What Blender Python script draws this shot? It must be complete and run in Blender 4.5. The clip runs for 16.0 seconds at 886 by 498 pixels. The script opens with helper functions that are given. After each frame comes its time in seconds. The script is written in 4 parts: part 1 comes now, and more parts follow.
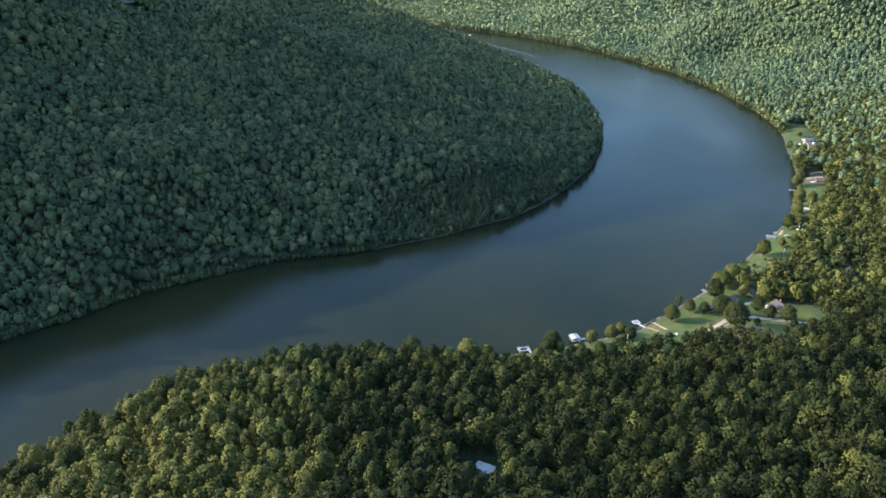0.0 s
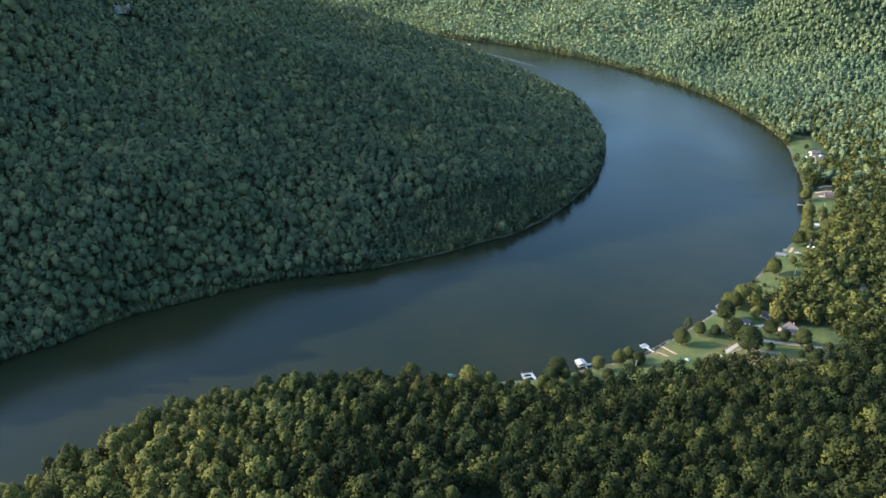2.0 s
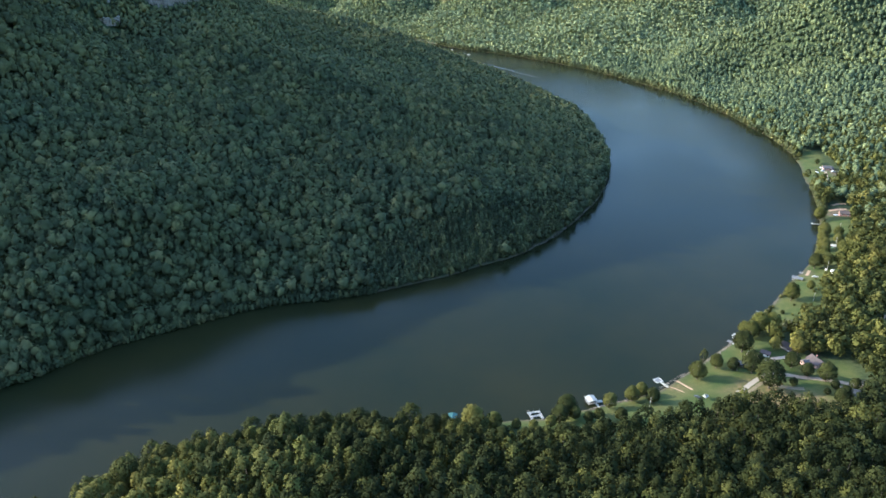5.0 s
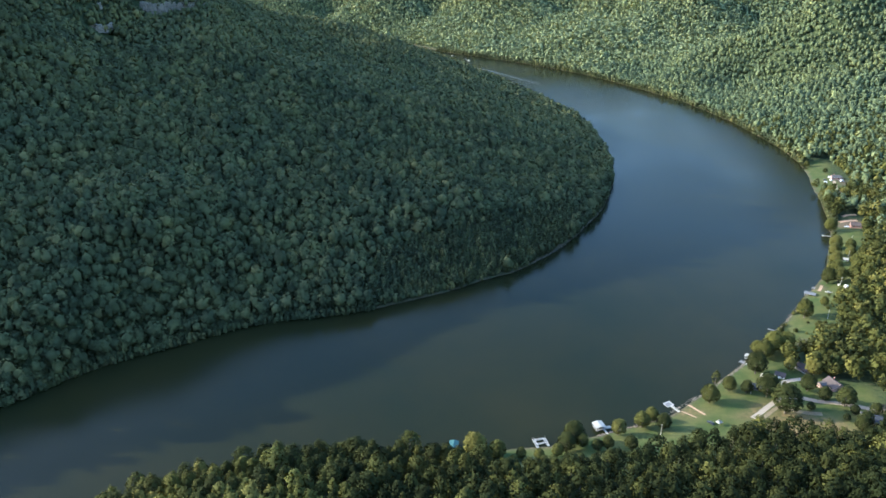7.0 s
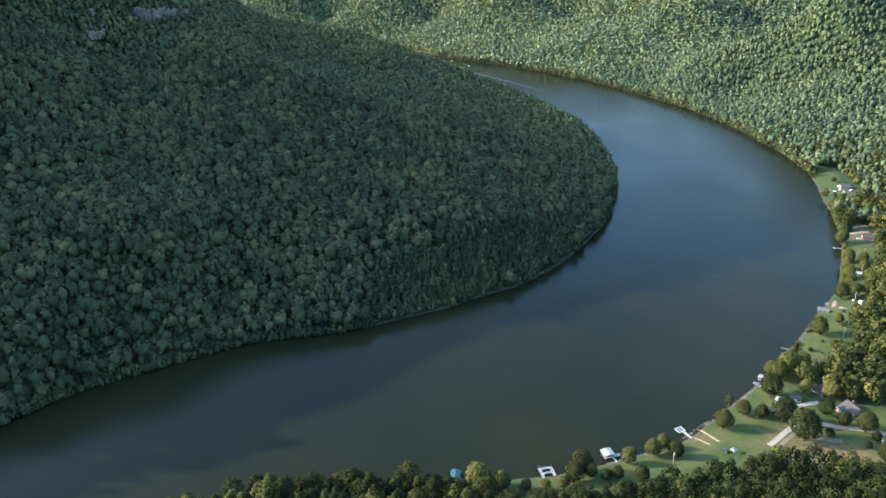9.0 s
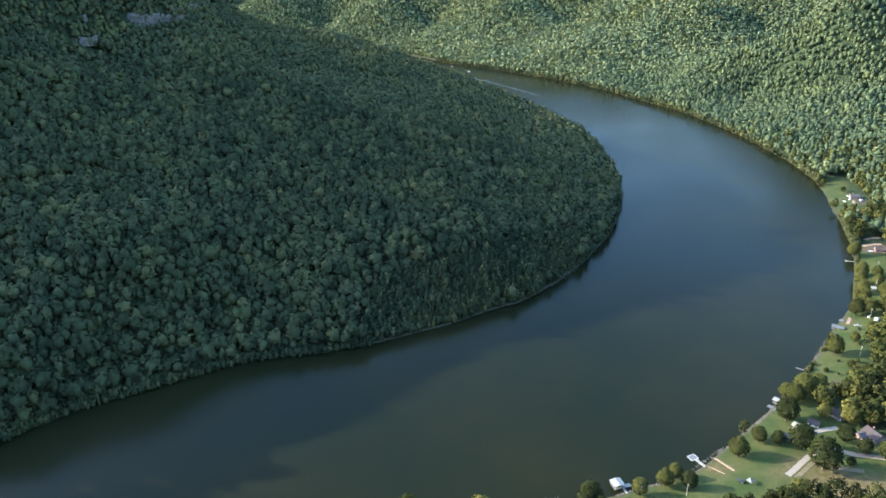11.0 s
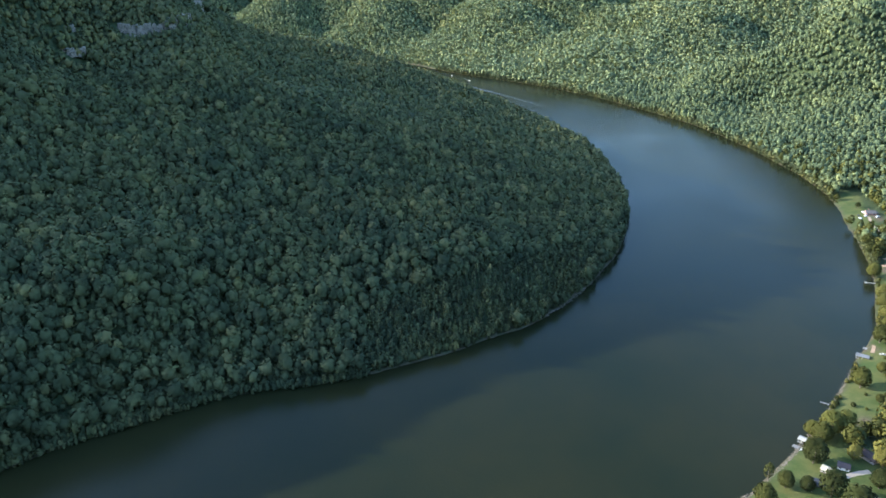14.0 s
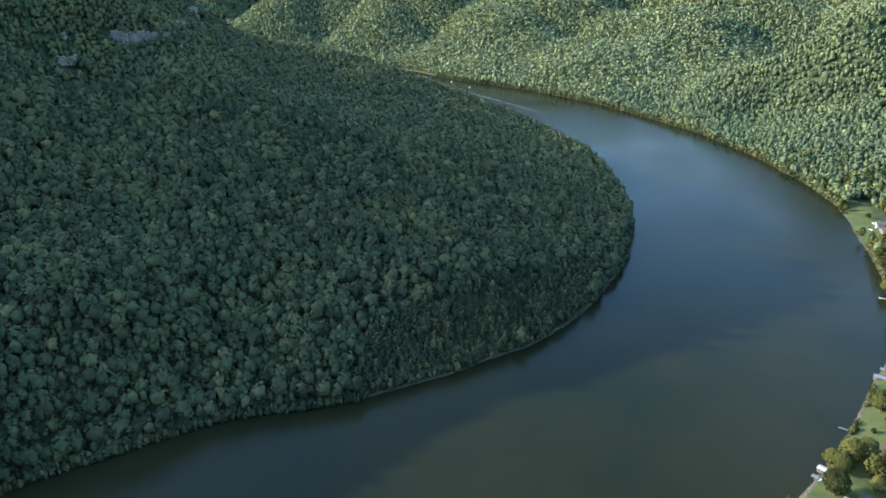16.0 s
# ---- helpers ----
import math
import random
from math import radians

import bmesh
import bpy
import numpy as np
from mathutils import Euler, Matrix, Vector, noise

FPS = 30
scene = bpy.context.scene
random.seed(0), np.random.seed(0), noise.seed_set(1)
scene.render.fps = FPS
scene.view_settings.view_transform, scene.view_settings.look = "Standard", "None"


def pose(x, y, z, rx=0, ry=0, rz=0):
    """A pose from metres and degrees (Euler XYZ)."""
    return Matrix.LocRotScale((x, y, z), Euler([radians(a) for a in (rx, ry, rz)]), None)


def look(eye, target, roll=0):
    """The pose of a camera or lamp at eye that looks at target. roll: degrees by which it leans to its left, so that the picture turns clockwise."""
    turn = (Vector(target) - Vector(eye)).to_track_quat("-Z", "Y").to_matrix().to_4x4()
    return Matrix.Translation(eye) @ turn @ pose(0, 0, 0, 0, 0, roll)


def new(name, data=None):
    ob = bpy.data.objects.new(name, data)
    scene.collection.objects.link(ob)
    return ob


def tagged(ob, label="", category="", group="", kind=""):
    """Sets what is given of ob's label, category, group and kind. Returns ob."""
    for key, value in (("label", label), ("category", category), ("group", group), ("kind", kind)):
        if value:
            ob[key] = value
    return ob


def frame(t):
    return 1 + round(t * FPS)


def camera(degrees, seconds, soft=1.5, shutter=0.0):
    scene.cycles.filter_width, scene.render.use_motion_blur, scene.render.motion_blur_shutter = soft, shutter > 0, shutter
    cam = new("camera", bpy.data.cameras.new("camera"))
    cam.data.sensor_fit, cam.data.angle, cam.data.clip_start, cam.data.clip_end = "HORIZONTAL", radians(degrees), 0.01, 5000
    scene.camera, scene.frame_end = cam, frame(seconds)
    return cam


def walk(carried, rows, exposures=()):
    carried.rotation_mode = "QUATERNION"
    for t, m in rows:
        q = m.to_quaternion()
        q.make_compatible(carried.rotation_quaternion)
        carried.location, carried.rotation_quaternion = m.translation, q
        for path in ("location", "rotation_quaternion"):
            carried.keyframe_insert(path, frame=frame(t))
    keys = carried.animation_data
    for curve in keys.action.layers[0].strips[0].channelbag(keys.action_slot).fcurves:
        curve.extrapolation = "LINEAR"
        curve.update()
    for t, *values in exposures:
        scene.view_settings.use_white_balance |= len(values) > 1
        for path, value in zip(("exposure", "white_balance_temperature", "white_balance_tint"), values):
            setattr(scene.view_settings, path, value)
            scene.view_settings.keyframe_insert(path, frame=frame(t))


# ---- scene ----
cam = camera(65.5, 16.0, soft=1.6)
# seconds, x, y, z, heading to the left, upward tilt, lean to the left
ROWS = [
    (0, 0.04, -0.03, 299.94, 0.004, -25.616, -0.723),
    (0.5, -0.21, 5.98, 300.17, -0.024, -25.45, -0.722),
    (1, -0.45, 11.97, 300.36, -0.051, -25.295, -0.724),
    (1.5, -0.67, 17.94, 300.52, -0.077, -25.152, -0.727),
    (2, -0.89, 23.89, 300.66, -0.1, -25.018, -0.732),
    (2.5, -1.09, 29.84, 300.77, -0.123, -24.893, -0.738),
    (3, -1.28, 35.77, 300.86, -0.143, -24.776, -0.745),
    (3.5, -1.46, 41.69, 300.93, -0.163, -24.667, -0.753),
    (4, -1.64, 47.6, 300.99, -0.181, -24.563, -0.761),
    (5.25, -2.04, 62.36, 301.09, -0.22, -24.327, -0.78),
    (6.5, -2.4, 77.08, 301.17, -0.253, -24.115, -0.797),
    (7, -2.54, 82.97, 301.2, -0.264, -24.034, -0.803),
    (7.5, -2.67, 88.86, 301.23, -0.275, -23.955, -0.807),
    (8, -2.8, 94.74, 301.27, -0.285, -23.877, -0.811),
    (8.5, -2.93, 100.62, 301.32, -0.294, -23.799, -0.813),
    (9, -3.06, 106.51, 301.37, -0.303, -23.722, -0.815),
    (10.25, -3.39, 121.21, 301.53, -0.324, -23.526, -0.816),
    (11.5, -3.73, 135.92, 301.76, -0.345, -23.323, -0.812),
    (12, -3.88, 141.81, 301.87, -0.353, -23.239, -0.81),
    (12.5, -4.03, 147.69, 301.99, -0.363, -23.153, -0.807),
    (13, -4.19, 153.57, 302.11, -0.372, -23.065, -0.805),
    (13.5, -4.36, 159.45, 302.25, -0.383, -22.975, -0.803),
    (14, -4.54, 165.33, 302.4, -0.394, -22.883, -0.802),
    (14.5, -4.73, 171.2, 302.56, -0.407, -22.789, -0.802),
    (15, -4.93, 177.07, 302.72, -0.42, -22.692, -0.803),
    (15.5, -5.15, 182.93, 302.89, -0.436, -22.593, -0.806),
    (16, -5.38, 188.78, 303.07, -0.452, -22.493, -0.81),
]


def aim(x, y, z, yaw, pitch, roll):
    a, b = radians(yaw), radians(pitch)
    eye = Vector((x, y, z))
    return look(eye, eye + Vector((-math.sin(a) * math.cos(b), math.cos(a) * math.cos(b), math.sin(b))), roll)


walk(cam, [(r[0], aim(*r[1:])) for r in ROWS], exposures=[(0.0, 2.27, 4530, 15), (16.0, 2.27, 4530, 15)])

# ---- light ----
SUN_TOWARDS = Vector((-0.962, 0.215, 0.0)).normalized()
SUN_ELEVATION = 20.5
world = bpy.data.worlds.new("sky")
scene.world = world
world.use_nodes = True
wn = world.node_tree
sky = wn.nodes.new("ShaderNodeTexSky")
sky.sky_type = "NISHITA"
sky.sun_disc = False
sky.sun_elevation = radians(SUN_ELEVATION)
sky.sun_rotation = math.atan2(SUN_TOWARDS.x, SUN_TOWARDS.y)
sky.air_density, sky.dust_density, sky.ozone_density = 1.8, 3.2, 2.2
wn.nodes["Background"].inputs["Strength"].default_value = 0.15
wn.links.new(sky.outputs[0], wn.nodes["Background"].inputs["Color"])

sun = new("sun", bpy.data.lights.new("sun", "SUN"))
sun.data.energy, sun.data.angle, sun.data.color = 3.3, radians(0.6), (1.0, 0.80, 0.42)
lift = math.tan(radians(SUN_ELEVATION))
sun.matrix_world = look(Vector((0, 0, 900)), Vector((0, 0, 900)) - Vector((SUN_TOWARDS.x, SUN_TOWARDS.y, lift)))


# ---- materials ----
def material(name, rough=0.8, metal=0.0, spec=0.3):
    m = bpy.data.materials.new(name)
    m.use_nodes = True
    b = m.node_tree.nodes["Principled BSDF"]
    b.inputs["Roughness"].default_value = rough
    b.inputs["Metallic"].default_value = metal
    b.inputs["Specular IOR Level"].default_value = spec
    return m, m.node_tree, b


def ramp(nt, source, stops):
    r = nt.nodes.new("ShaderNodeValToRGB")
    e = r.color_ramp.elements
    while len(e) < len(stops):
        e.new(0.5)
    for el, (p, c) in zip(e, stops):
        el.position, el.color = p, (*c, 1)
    nt.links.new(source, r.inputs[0])
    return r.outputs[0]


def noisy(nt, scale, detail=4, rough=0.6, offset=(0, 0, 0)):
    co = nt.nodes.new("ShaderNodeNewGeometry").outputs["Position"]
    mp = nt.nodes.new("ShaderNodeMapping")
    mp.inputs["Location"].default_value = offset
    nt.links.new(co, mp.inputs[0])
    n = nt.nodes.new("ShaderNodeTexNoise")
    n.inputs["Scale"].default_value, n.inputs["Detail"].default_value, n.inputs["Roughness"].default_value = scale, detail, rough
    nt.links.new(mp.outputs[0], n.inputs["Vector"])
    return n.outputs[0]


def mixed(nt, fac, a, b, how="MIX"):
    m = nt.nodes.new("ShaderNodeMix")
    m.data_type, m.blend_type = "RGBA", how
    for socket, v in ((m.inputs[0], fac), (m.inputs[6], a), (m.inputs[7], b)):
        if isinstance(v, bpy.types.NodeSocket):
            nt.links.new(v, socket)
        elif isinstance(v, tuple):
            socket.default_value = (*v, 1)
        else:
            socket.default_value = v
    return m.outputs[2]


def bumped(nt, b, height, strength, distance):
    n = nt.nodes.new("ShaderNodeBump")
    n.inputs["Strength"].default_value, n.inputs["Distance"].default_value = strength, distance
    nt.links.new(height, n.inputs["Height"])
    nt.links.new(n.outputs[0], b.inputs["Normal"])


def plain(name, colour, rough=0.7, metal=0.0, scale=1.5, vary=0.25, relief=0.0):
    """A material of one colour with stains and grain."""
    m, nt, b = material(name, rough, metal)
    dark = tuple(c * (1 - vary) for c in colour)
    light = tuple(min(1, c * (1 + vary * 0.6)) for c in colour)
    broad = ramp(nt, noisy(nt, scale * 0.25, 3), [(0.3, dark), (0.7, light)])
    fine = ramp(nt, noisy(nt, scale * 6, 4), [(0.25, dark), (0.75, light)])
    nt.links.new(mixed(nt, 0.4, broad, fine), b.inputs["Base Color"])
    if relief:
        bumped(nt, b, noisy(nt, scale * 8, 3), 0.6, relief)
    return m


def leaf_material(name, stops, shine=0.12):
    """Leaves: tree tint, partly carrying light and haze, and each clump's own shade."""
    m, nt, b = material(name, 0.85, 0, 0.05)
    at = nt.nodes.new("ShaderNodeAttribute")
    at.attribute_name = "tint"
    tree = ramp(nt, at.outputs["Fac"], stops)
    isl = nt.nodes.new("ShaderNodeNewGeometry").outputs["Random Per Island"]
    clump = ramp(nt, isl, [(0.0, (0.92, 0.93, 0.92)), (0.6, (1.0, 1.0, 1.0)), (1.0, (1.07, 1.06, 1.02))])
    stand = ramp(nt, noisy(nt, 0.012, 3), [(0.35, (0.8, 0.86, 0.9)), (0.65, (1.12, 1.08, 0.95))])
    grove = ramp(nt, noisy(nt, 0.045, 3, 0.6, (17, 5, 0)), [(0.36, (0.74, 0.76, 0.78)), (0.5, (1.0, 1.0, 1.0)), (0.66, (1.22, 1.20, 1.08))])
    col = mixed(nt, 1.0, mixed(nt, 1.0, tree, clump, "MULTIPLY"), mixed(nt, 1.0, stand, grove, "MULTIPLY"), "MULTIPLY")
    nt.links.new(col, b.inputs["Base Color"])
    tr = nt.nodes.new("ShaderNodeBsdfTranslucent")
    nt.links.new(mixed(nt, 1.0, col, (1.25, 1.2, 0.6), "MULTIPLY"), tr.inputs[0])
    mx = nt.nodes.new("ShaderNodeMixShader")
    mx.inputs[0].default_value = shine
    nt.links.new(b.outputs[0], mx.inputs[1])
    nt.links.new(tr.outputs[0], mx.inputs[2])
    nt.links.new(mx.outputs[0], nt.nodes["Material Output"].inputs[0])
    return m


# Greyed green stops: haze over the shaded hill put into leaf colour.
HAZY_GREENS = [(0.0, (0.042, 0.047, 0.022)), (0.25, (0.053, 0.059, 0.027)), (0.5, (0.067, 0.073, 0.032)), (0.72, (0.088, 0.090, 0.038)), (0.88, (0.120, 0.110, 0.044)), (1.0, (0.120, 0.094, 0.050))]
# Paler stops: sunlight and haze on far slopes put into leaf colour.
HAZE_GOLDS = [(0.0, (0.067, 0.081, 0.041)), (0.25, (0.089, 0.105, 0.052)), (0.5, (0.120, 0.138, 0.067)), (0.72, (0.150, 0.163, 0.075)), (0.88, (0.184, 0.178, 0.078)), (1.0, (0.160, 0.128, 0.070))]
# Olive late-summer hue; dark stops also deepened to hold the near wood's shade.
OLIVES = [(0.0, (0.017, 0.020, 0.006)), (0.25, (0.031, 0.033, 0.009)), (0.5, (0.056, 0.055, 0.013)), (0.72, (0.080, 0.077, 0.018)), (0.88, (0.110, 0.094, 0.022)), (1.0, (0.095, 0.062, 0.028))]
LEAVES = leaf_material("leaves", HAZY_GREENS)
HAZE_GOLD_LEAVES = leaf_material("hazy_sunny_slope_leaves", HAZE_GOLDS)
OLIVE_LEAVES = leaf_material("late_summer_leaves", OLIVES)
BARK = plain("bark", (0.10, 0.08, 0.06), 0.9, scale=2.0, vary=0.4)


def ground_material():
    m, nt, b = material("ground", 0.95, 0, 0.1)
    floor = ramp(nt, noisy(nt, 0.35, 5), [(0.3, (0.020, 0.028, 0.012)), (0.55, (0.040, 0.052, 0.020)), (0.75, (0.075, 0.062, 0.035))])
    grass = mixed(nt, ramp(nt, noisy(nt, 0.06, 4), [(0.38, (0, 0, 0)), (0.6, (1, 1, 1))]), (0.038, 0.054, 0.012), (0.082, 0.078, 0.023))
    grass = mixed(nt, 0.35, grass, ramp(nt, noisy(nt, 1.1, 4), [(0.3, (0.026, 0.038, 0.009)), (0.7, (0.060, 0.066, 0.018))]))
    mud = ramp(nt, noisy(nt, 0.5, 4), [(0.3, (0.045, 0.035, 0.022)), (0.7, (0.11, 0.082, 0.050))])
    lawn = nt.nodes.new("ShaderNodeAttribute")
    lawn.attribute_name = "lawn"
    bank = nt.nodes.new("ShaderNodeAttribute")
    bank.attribute_name = "bank"
    dry = nt.nodes.new("ShaderNodeAttribute")
    dry.attribute_name = "dry"
    straw = ramp(nt, noisy(nt, 0.3, 5), [(0.35, (0.066, 0.060, 0.020)), (0.6, (0.115, 0.082, 0.034)), (0.75, (0.16, 0.105, 0.054))])
    grass = mixed(nt, dry.outputs["Fac"], grass, straw)
    col = mixed(nt, lawn.outputs["Fac"], floor, grass)
    col = mixed(nt, bank.outputs["Fac"], col, mud)
    nt.links.new(col, b.inputs["Base Color"])
    bumped(nt, b, noisy(nt, 0.6, 5), 0.8, 0.35)
    return m


def water_material():
    m, nt, b = material("river_water", 0.15, 0, 0.09)
    b.inputs["IOR"].default_value = 1.33
    silt = ramp(nt, noisy(nt, 0.006, 4), [(0.35, (0.0088, 0.0112, 0.0045)), (0.65, (0.0145, 0.0145, 0.0050))])
    nt.links.new(silt, b.inputs["Base Color"])
    wind = ramp(nt, noisy(nt, 0.0035, 3, 0.5, (40, 10, 0)), [(0.38, (0.35, 0.35, 0.35)), (0.62, (1, 1, 1))])
    rip = mixed(nt, 1.0, noisy(nt, 0.55, 4, 0.55), wind, "MULTIPLY")
    bumped(nt, b, rip, 0.45, 0.4)
    nt.links.new(ramp(nt, noisy(nt, 0.0035, 3, 0.5, (40, 10, 0)), [(0.38, (0.13, 0.13, 0.13)), (0.62, (0.24, 0.24, 0.24))]), b.inputs["Roughness"])
    return m


# ---- plan of the river ----
LEFT_BANK = [(-1000, -160), (-600, 240), (-354, 465), (-255, 551), (-168, 601), (-105, 617), (-40, 637), (18, 667), (80, 709), (128, 760),
             (180, 842), (222, 932), (246, 1030), (256, 1150), (254, 1290), (235, 1400), (165, 1591), (60, 1872), (-25, 2058), (-220, 2250), (-620, 2400), (-1400, 2460)]
RIGHT_BANK = [(-900, -370), (-480, 90), (-268, 300), (-226, 352), (-176, 400), (-100, 425), (-35, 432), (40, 436), (95, 448),
              (152, 468), (182, 491), (232, 533), (279, 578), (334, 640), (383, 700), (427, 776), (463, 860), (497, 960), (522, 1040), (531, 1120), (529, 1200),
              (521, 1310), (494, 1465), (448, 1590), (385, 1738), (317, 1858), (205, 2005), (110, 2105), (36, 2190), (-150, 2420), (-600, 2590), (-1400, 2650)]


def spline(pts, n=8):
    p = np.array([2 * np.array(pts[0]) - pts[1], *pts, 2 * np.array(pts[-1]) - pts[-2]], float)
    out = []
    for i in range(1, len(p) - 2):
        for u in np.arange(n) / n:
            a, b, c, d = p[i - 1:i + 3]
            out.append(0.5 * (2 * b + (c - a) * u + (2 * a - 5 * b + 4 * c - d) * u * u + (3 * b - a - 3 * c + d) * u ** 3))
    return np.array(out + [p[-2]])


left, right = spline(LEFT_BANK), spline(RIGHT_BANK)


def ragged(line, amp):
    """Small coves and points along a bank."""
    out = line.copy()
    for i, (x, y) in enumerate(line):
        out[i, 0] += amp * noise.noise((x * 0.02, y * 0.02, 3.1)) + amp * 0.5 * noise.noise((x * 0.07, y * 0.07, 7.7))
        out[i, 1] += amp * noise.noise((x * 0.02, y * 0.02, 13.1)) + amp * 0.5 * noise.noise((x * 0.07, y * 0.07, 17.7))
    return out


left, right = ragged(left, 4.0), ragged(right, 2.5)
RIVER = np.vstack([left, right[::-1]])


def inside(poly, x, y):
    poly = np.asarray(poly, float)
    hit = np.zeros(np.shape(x), bool)
    for (x0, y0), (x1, y1) in zip(poly, np.roll(poly, -1, 0)):
        if y0 == y1:
            continue
        hit ^= ((y0 > y) != (y1 > y)) & (x < (x1 - x0) * (y - y0) / (y1 - y0) + x0)
    return hit


def to_line(line, x, y):
    best = np.full(np.shape(x), 1e9)
    for (x0, y0), (x1, y1) in zip(line[:-1], line[1:]):
        dx, dy = x1 - x0, y1 - y0
        u = np.clip(((x - x0) * dx + (y - y0) * dy) / (dx * dx + dy * dy), 0, 1)
        best = np.minimum(best, (x - x0 - u * dx) ** 2 + (y - y0 - u * dy) ** 2)
    return np.sqrt(best)


# ---- heights of the land: x, y, z ----
POINT_HILL = [(77, 828, 26), (-200, 796, 82), (-312, 739, 96), (-346, 667, 93), (-337, 576, 63), (-270, 535, 30), (200, 1250, 18), (30, 748, 36), (-261, 637, 70),
              (60, 1000, 58), (-100, 1000, 105), (-210, 1000, 142), (-300, 1020, 172), (-182, 1500, 124), (-78, 1500, 104), (5, 1500, 80), (110, 1500, 36), (-60, 1750, 62),
              (-290, 1400, 164), (-345, 1300, 206), (-400, 1000, 168), (-270, 1180, 150),
              (-420, 1102, 206), (-378, 1093, 205), (-328, 1116, 202), (-326, 1200, 202), (-415, 1144, 236), (-380, 1138, 236), (-376, 1205, 238), (-382, 1290, 240), (-446, 1000, 180), (-436, 1040, 196)]
WEST_RIDGE = [(-640, 330, 70), (-520, 560, 120), (-520, 700, 170), (-500, 860, 246), (-500, 1000, 285), (-570, 1040, 345), (-480, 1190, 300), (-470, 1270, 312), (-540, 1500, 230), (-300, 1700, 96),
              (-450, 1900, 90), (-900, 900, 340), (-1300, 1300, 340), (-1000, 1900, 130), (-1400, 600, 260), (-1200, 300, 150), (-850, 480, 132), (-714, 501, 130), (-637, 582, 136), (-655, 640, 164), (-685, 700, 194)]
NEAR_SHORE = [(20, 279, 36), (57, 329, 25), (103, 328, 27), (169, 356, 19), (245, 362, 27), (-29, 345, 22), (-95, 388, 13), (-157, 344, 17), (320, 300, 42), (420, 430, 32),
              (-120, 250, 30), (100, 200, 60), (0, 60, 150), (0, -150, 220), (500, 100, 150), (-260, 130, 40), (-300, -200, 120), (190, 460, 3.5), (260, 480, 5), (310, 570, 4)]
EAST_BANK = [(345, 500, 10), (420, 640, 9), (540, 830, 6), (480, 540, 22), (640, 700, 36), (620, 1040, 11), (560, 1000, 4), (740, 880, 55), (950, 800, 130), (642, 1361, 26), (520, 1690, 18),
             (632, 1868, 42), (850, 1980, 62), (760, 2150, 105), (776, 1480, 203), (734, 1520, 168), (691, 1570, 128), (639, 1620, 102), (572, 1680, 74), (785, 1385, 98), (705, 1440, 62), (650, 1530, 44), (900, 1330, 105), (890, 1450, 185), (760, 1620, 58),
             (900, 1700, 92), (1000, 1450, 255), (1300, 1400, 320), (900, 1150, 95), (1200, 900, 220), (1700, 900, 320), (1100, 1750, 130)]
FAR_RANGE = [(538, 2264, 85), (320, 2018, 38), (183, 2272, 50), (153, 2377, 62), (-100, 2560, 60), (-300, 2800, 150), (0, 2750, 190), (400, 2700, 215), (900, 2600, 240), (1500, 2300, 300),
             (-700, 2850, 120), (-500, 3200, 320), (-1300, 3000, 170), (300, 3200, 360), (1200, 3100, 360), (2100, 2800, 380), (2100, 1800, 360), (-1500, 3500, 380), (500, 3800, 400)]
anchors = [a for group in (POINT_HILL, WEST_RIDGE, NEAR_SHORE, EAST_BANK, FAR_RANGE) for a in group]
anchors += [(x, y, 2.0) for x, y in np.vstack([left[::6], right[::6]])]
anchors = np.array(anchors, float)


def kernel(dx, dy):
    return np.sqrt(dx * dx + dy * dy + 35.0 ** 2)


A = kernel(anchors[:, None, 0] - anchors[None, :, 0], anchors[:, None, 1] - anchors[None, :, 1])
weights = np.linalg.solve(A + 2.0 * np.eye(len(A)) * -1, anchors[:, 2] - 60)


def stretch(lo, hi, fine_lo, fine_hi, fine, coarse):
    return np.concatenate([np.arange(lo, fine_lo, coarse), np.arange(fine_lo, fine_hi, fine), np.arange(fine_hi, hi + coarse, coarse)])


GX = stretch(-1500, 2200, -360, 640, 6.0, 20.0)
GY = np.concatenate([np.arange(-400, 220, 16.0), np.arange(220, 1000, 5.0), np.arange(1000, 2250, 10.0), np.arange(2250, 3910, 20.0)])
X, Y = np.meshgrid(GX, GY)
H = np.full(X.shape, 60.0)
for (ax, ay, _), w in zip(anchors, weights):
    H += w * kernel(X - ax, Y - ay)
WET = inside(RIVER, X, Y)
SHORE = np.minimum(to_line(left, X, Y), to_line(right, X, Y))
rough = np.zeros_like(X)
for k, (s, a) in enumerate(((0.006, 9.0), (0.017, 4.0), (0.05, 1.0))):
    rough += a * (np.sin(X * s + 1.3 * k + 2.1 * np.sin(Y * s * 0.7)) * np.cos(Y * s * 1.1 - 0.8 * k + 1.7 * np.sin(X * s * 0.6)))
hill = np.clip((H - 15) / 90, 0, 1)
far_side = np.clip((Y - 1250) / 500, 0, 1) + np.clip((X - 600) / 400, 0, 1) * (Y < 1250)
lie = X * 0.62 - Y * 0.5 + 90 * np.sin(Y * 0.0031 + 0.7) + 60 * np.sin(X * 0.0043 + Y * 0.0019 + 2)
spurs = 0.6 * np.abs(np.sin(lie * 0.0078)) + 0.4 * np.abs(np.sin((X * 0.8 + Y * 0.25 + 70 * np.sin(Y * 0.0052)) * 0.0125 + 1)) - 0.62
calm = 1 - np.exp(-((X + 400) ** 2 + (Y - 1150) ** 2) / 170.0 ** 2)
steady = 1 - np.exp(-((X - 740) ** 2 + (Y - 1530) ** 2) / 210.0 ** 2)
H = H + rough * hill * calm * steady + 50 * spurs * hill * np.clip(far_side, 0, 1) * steady
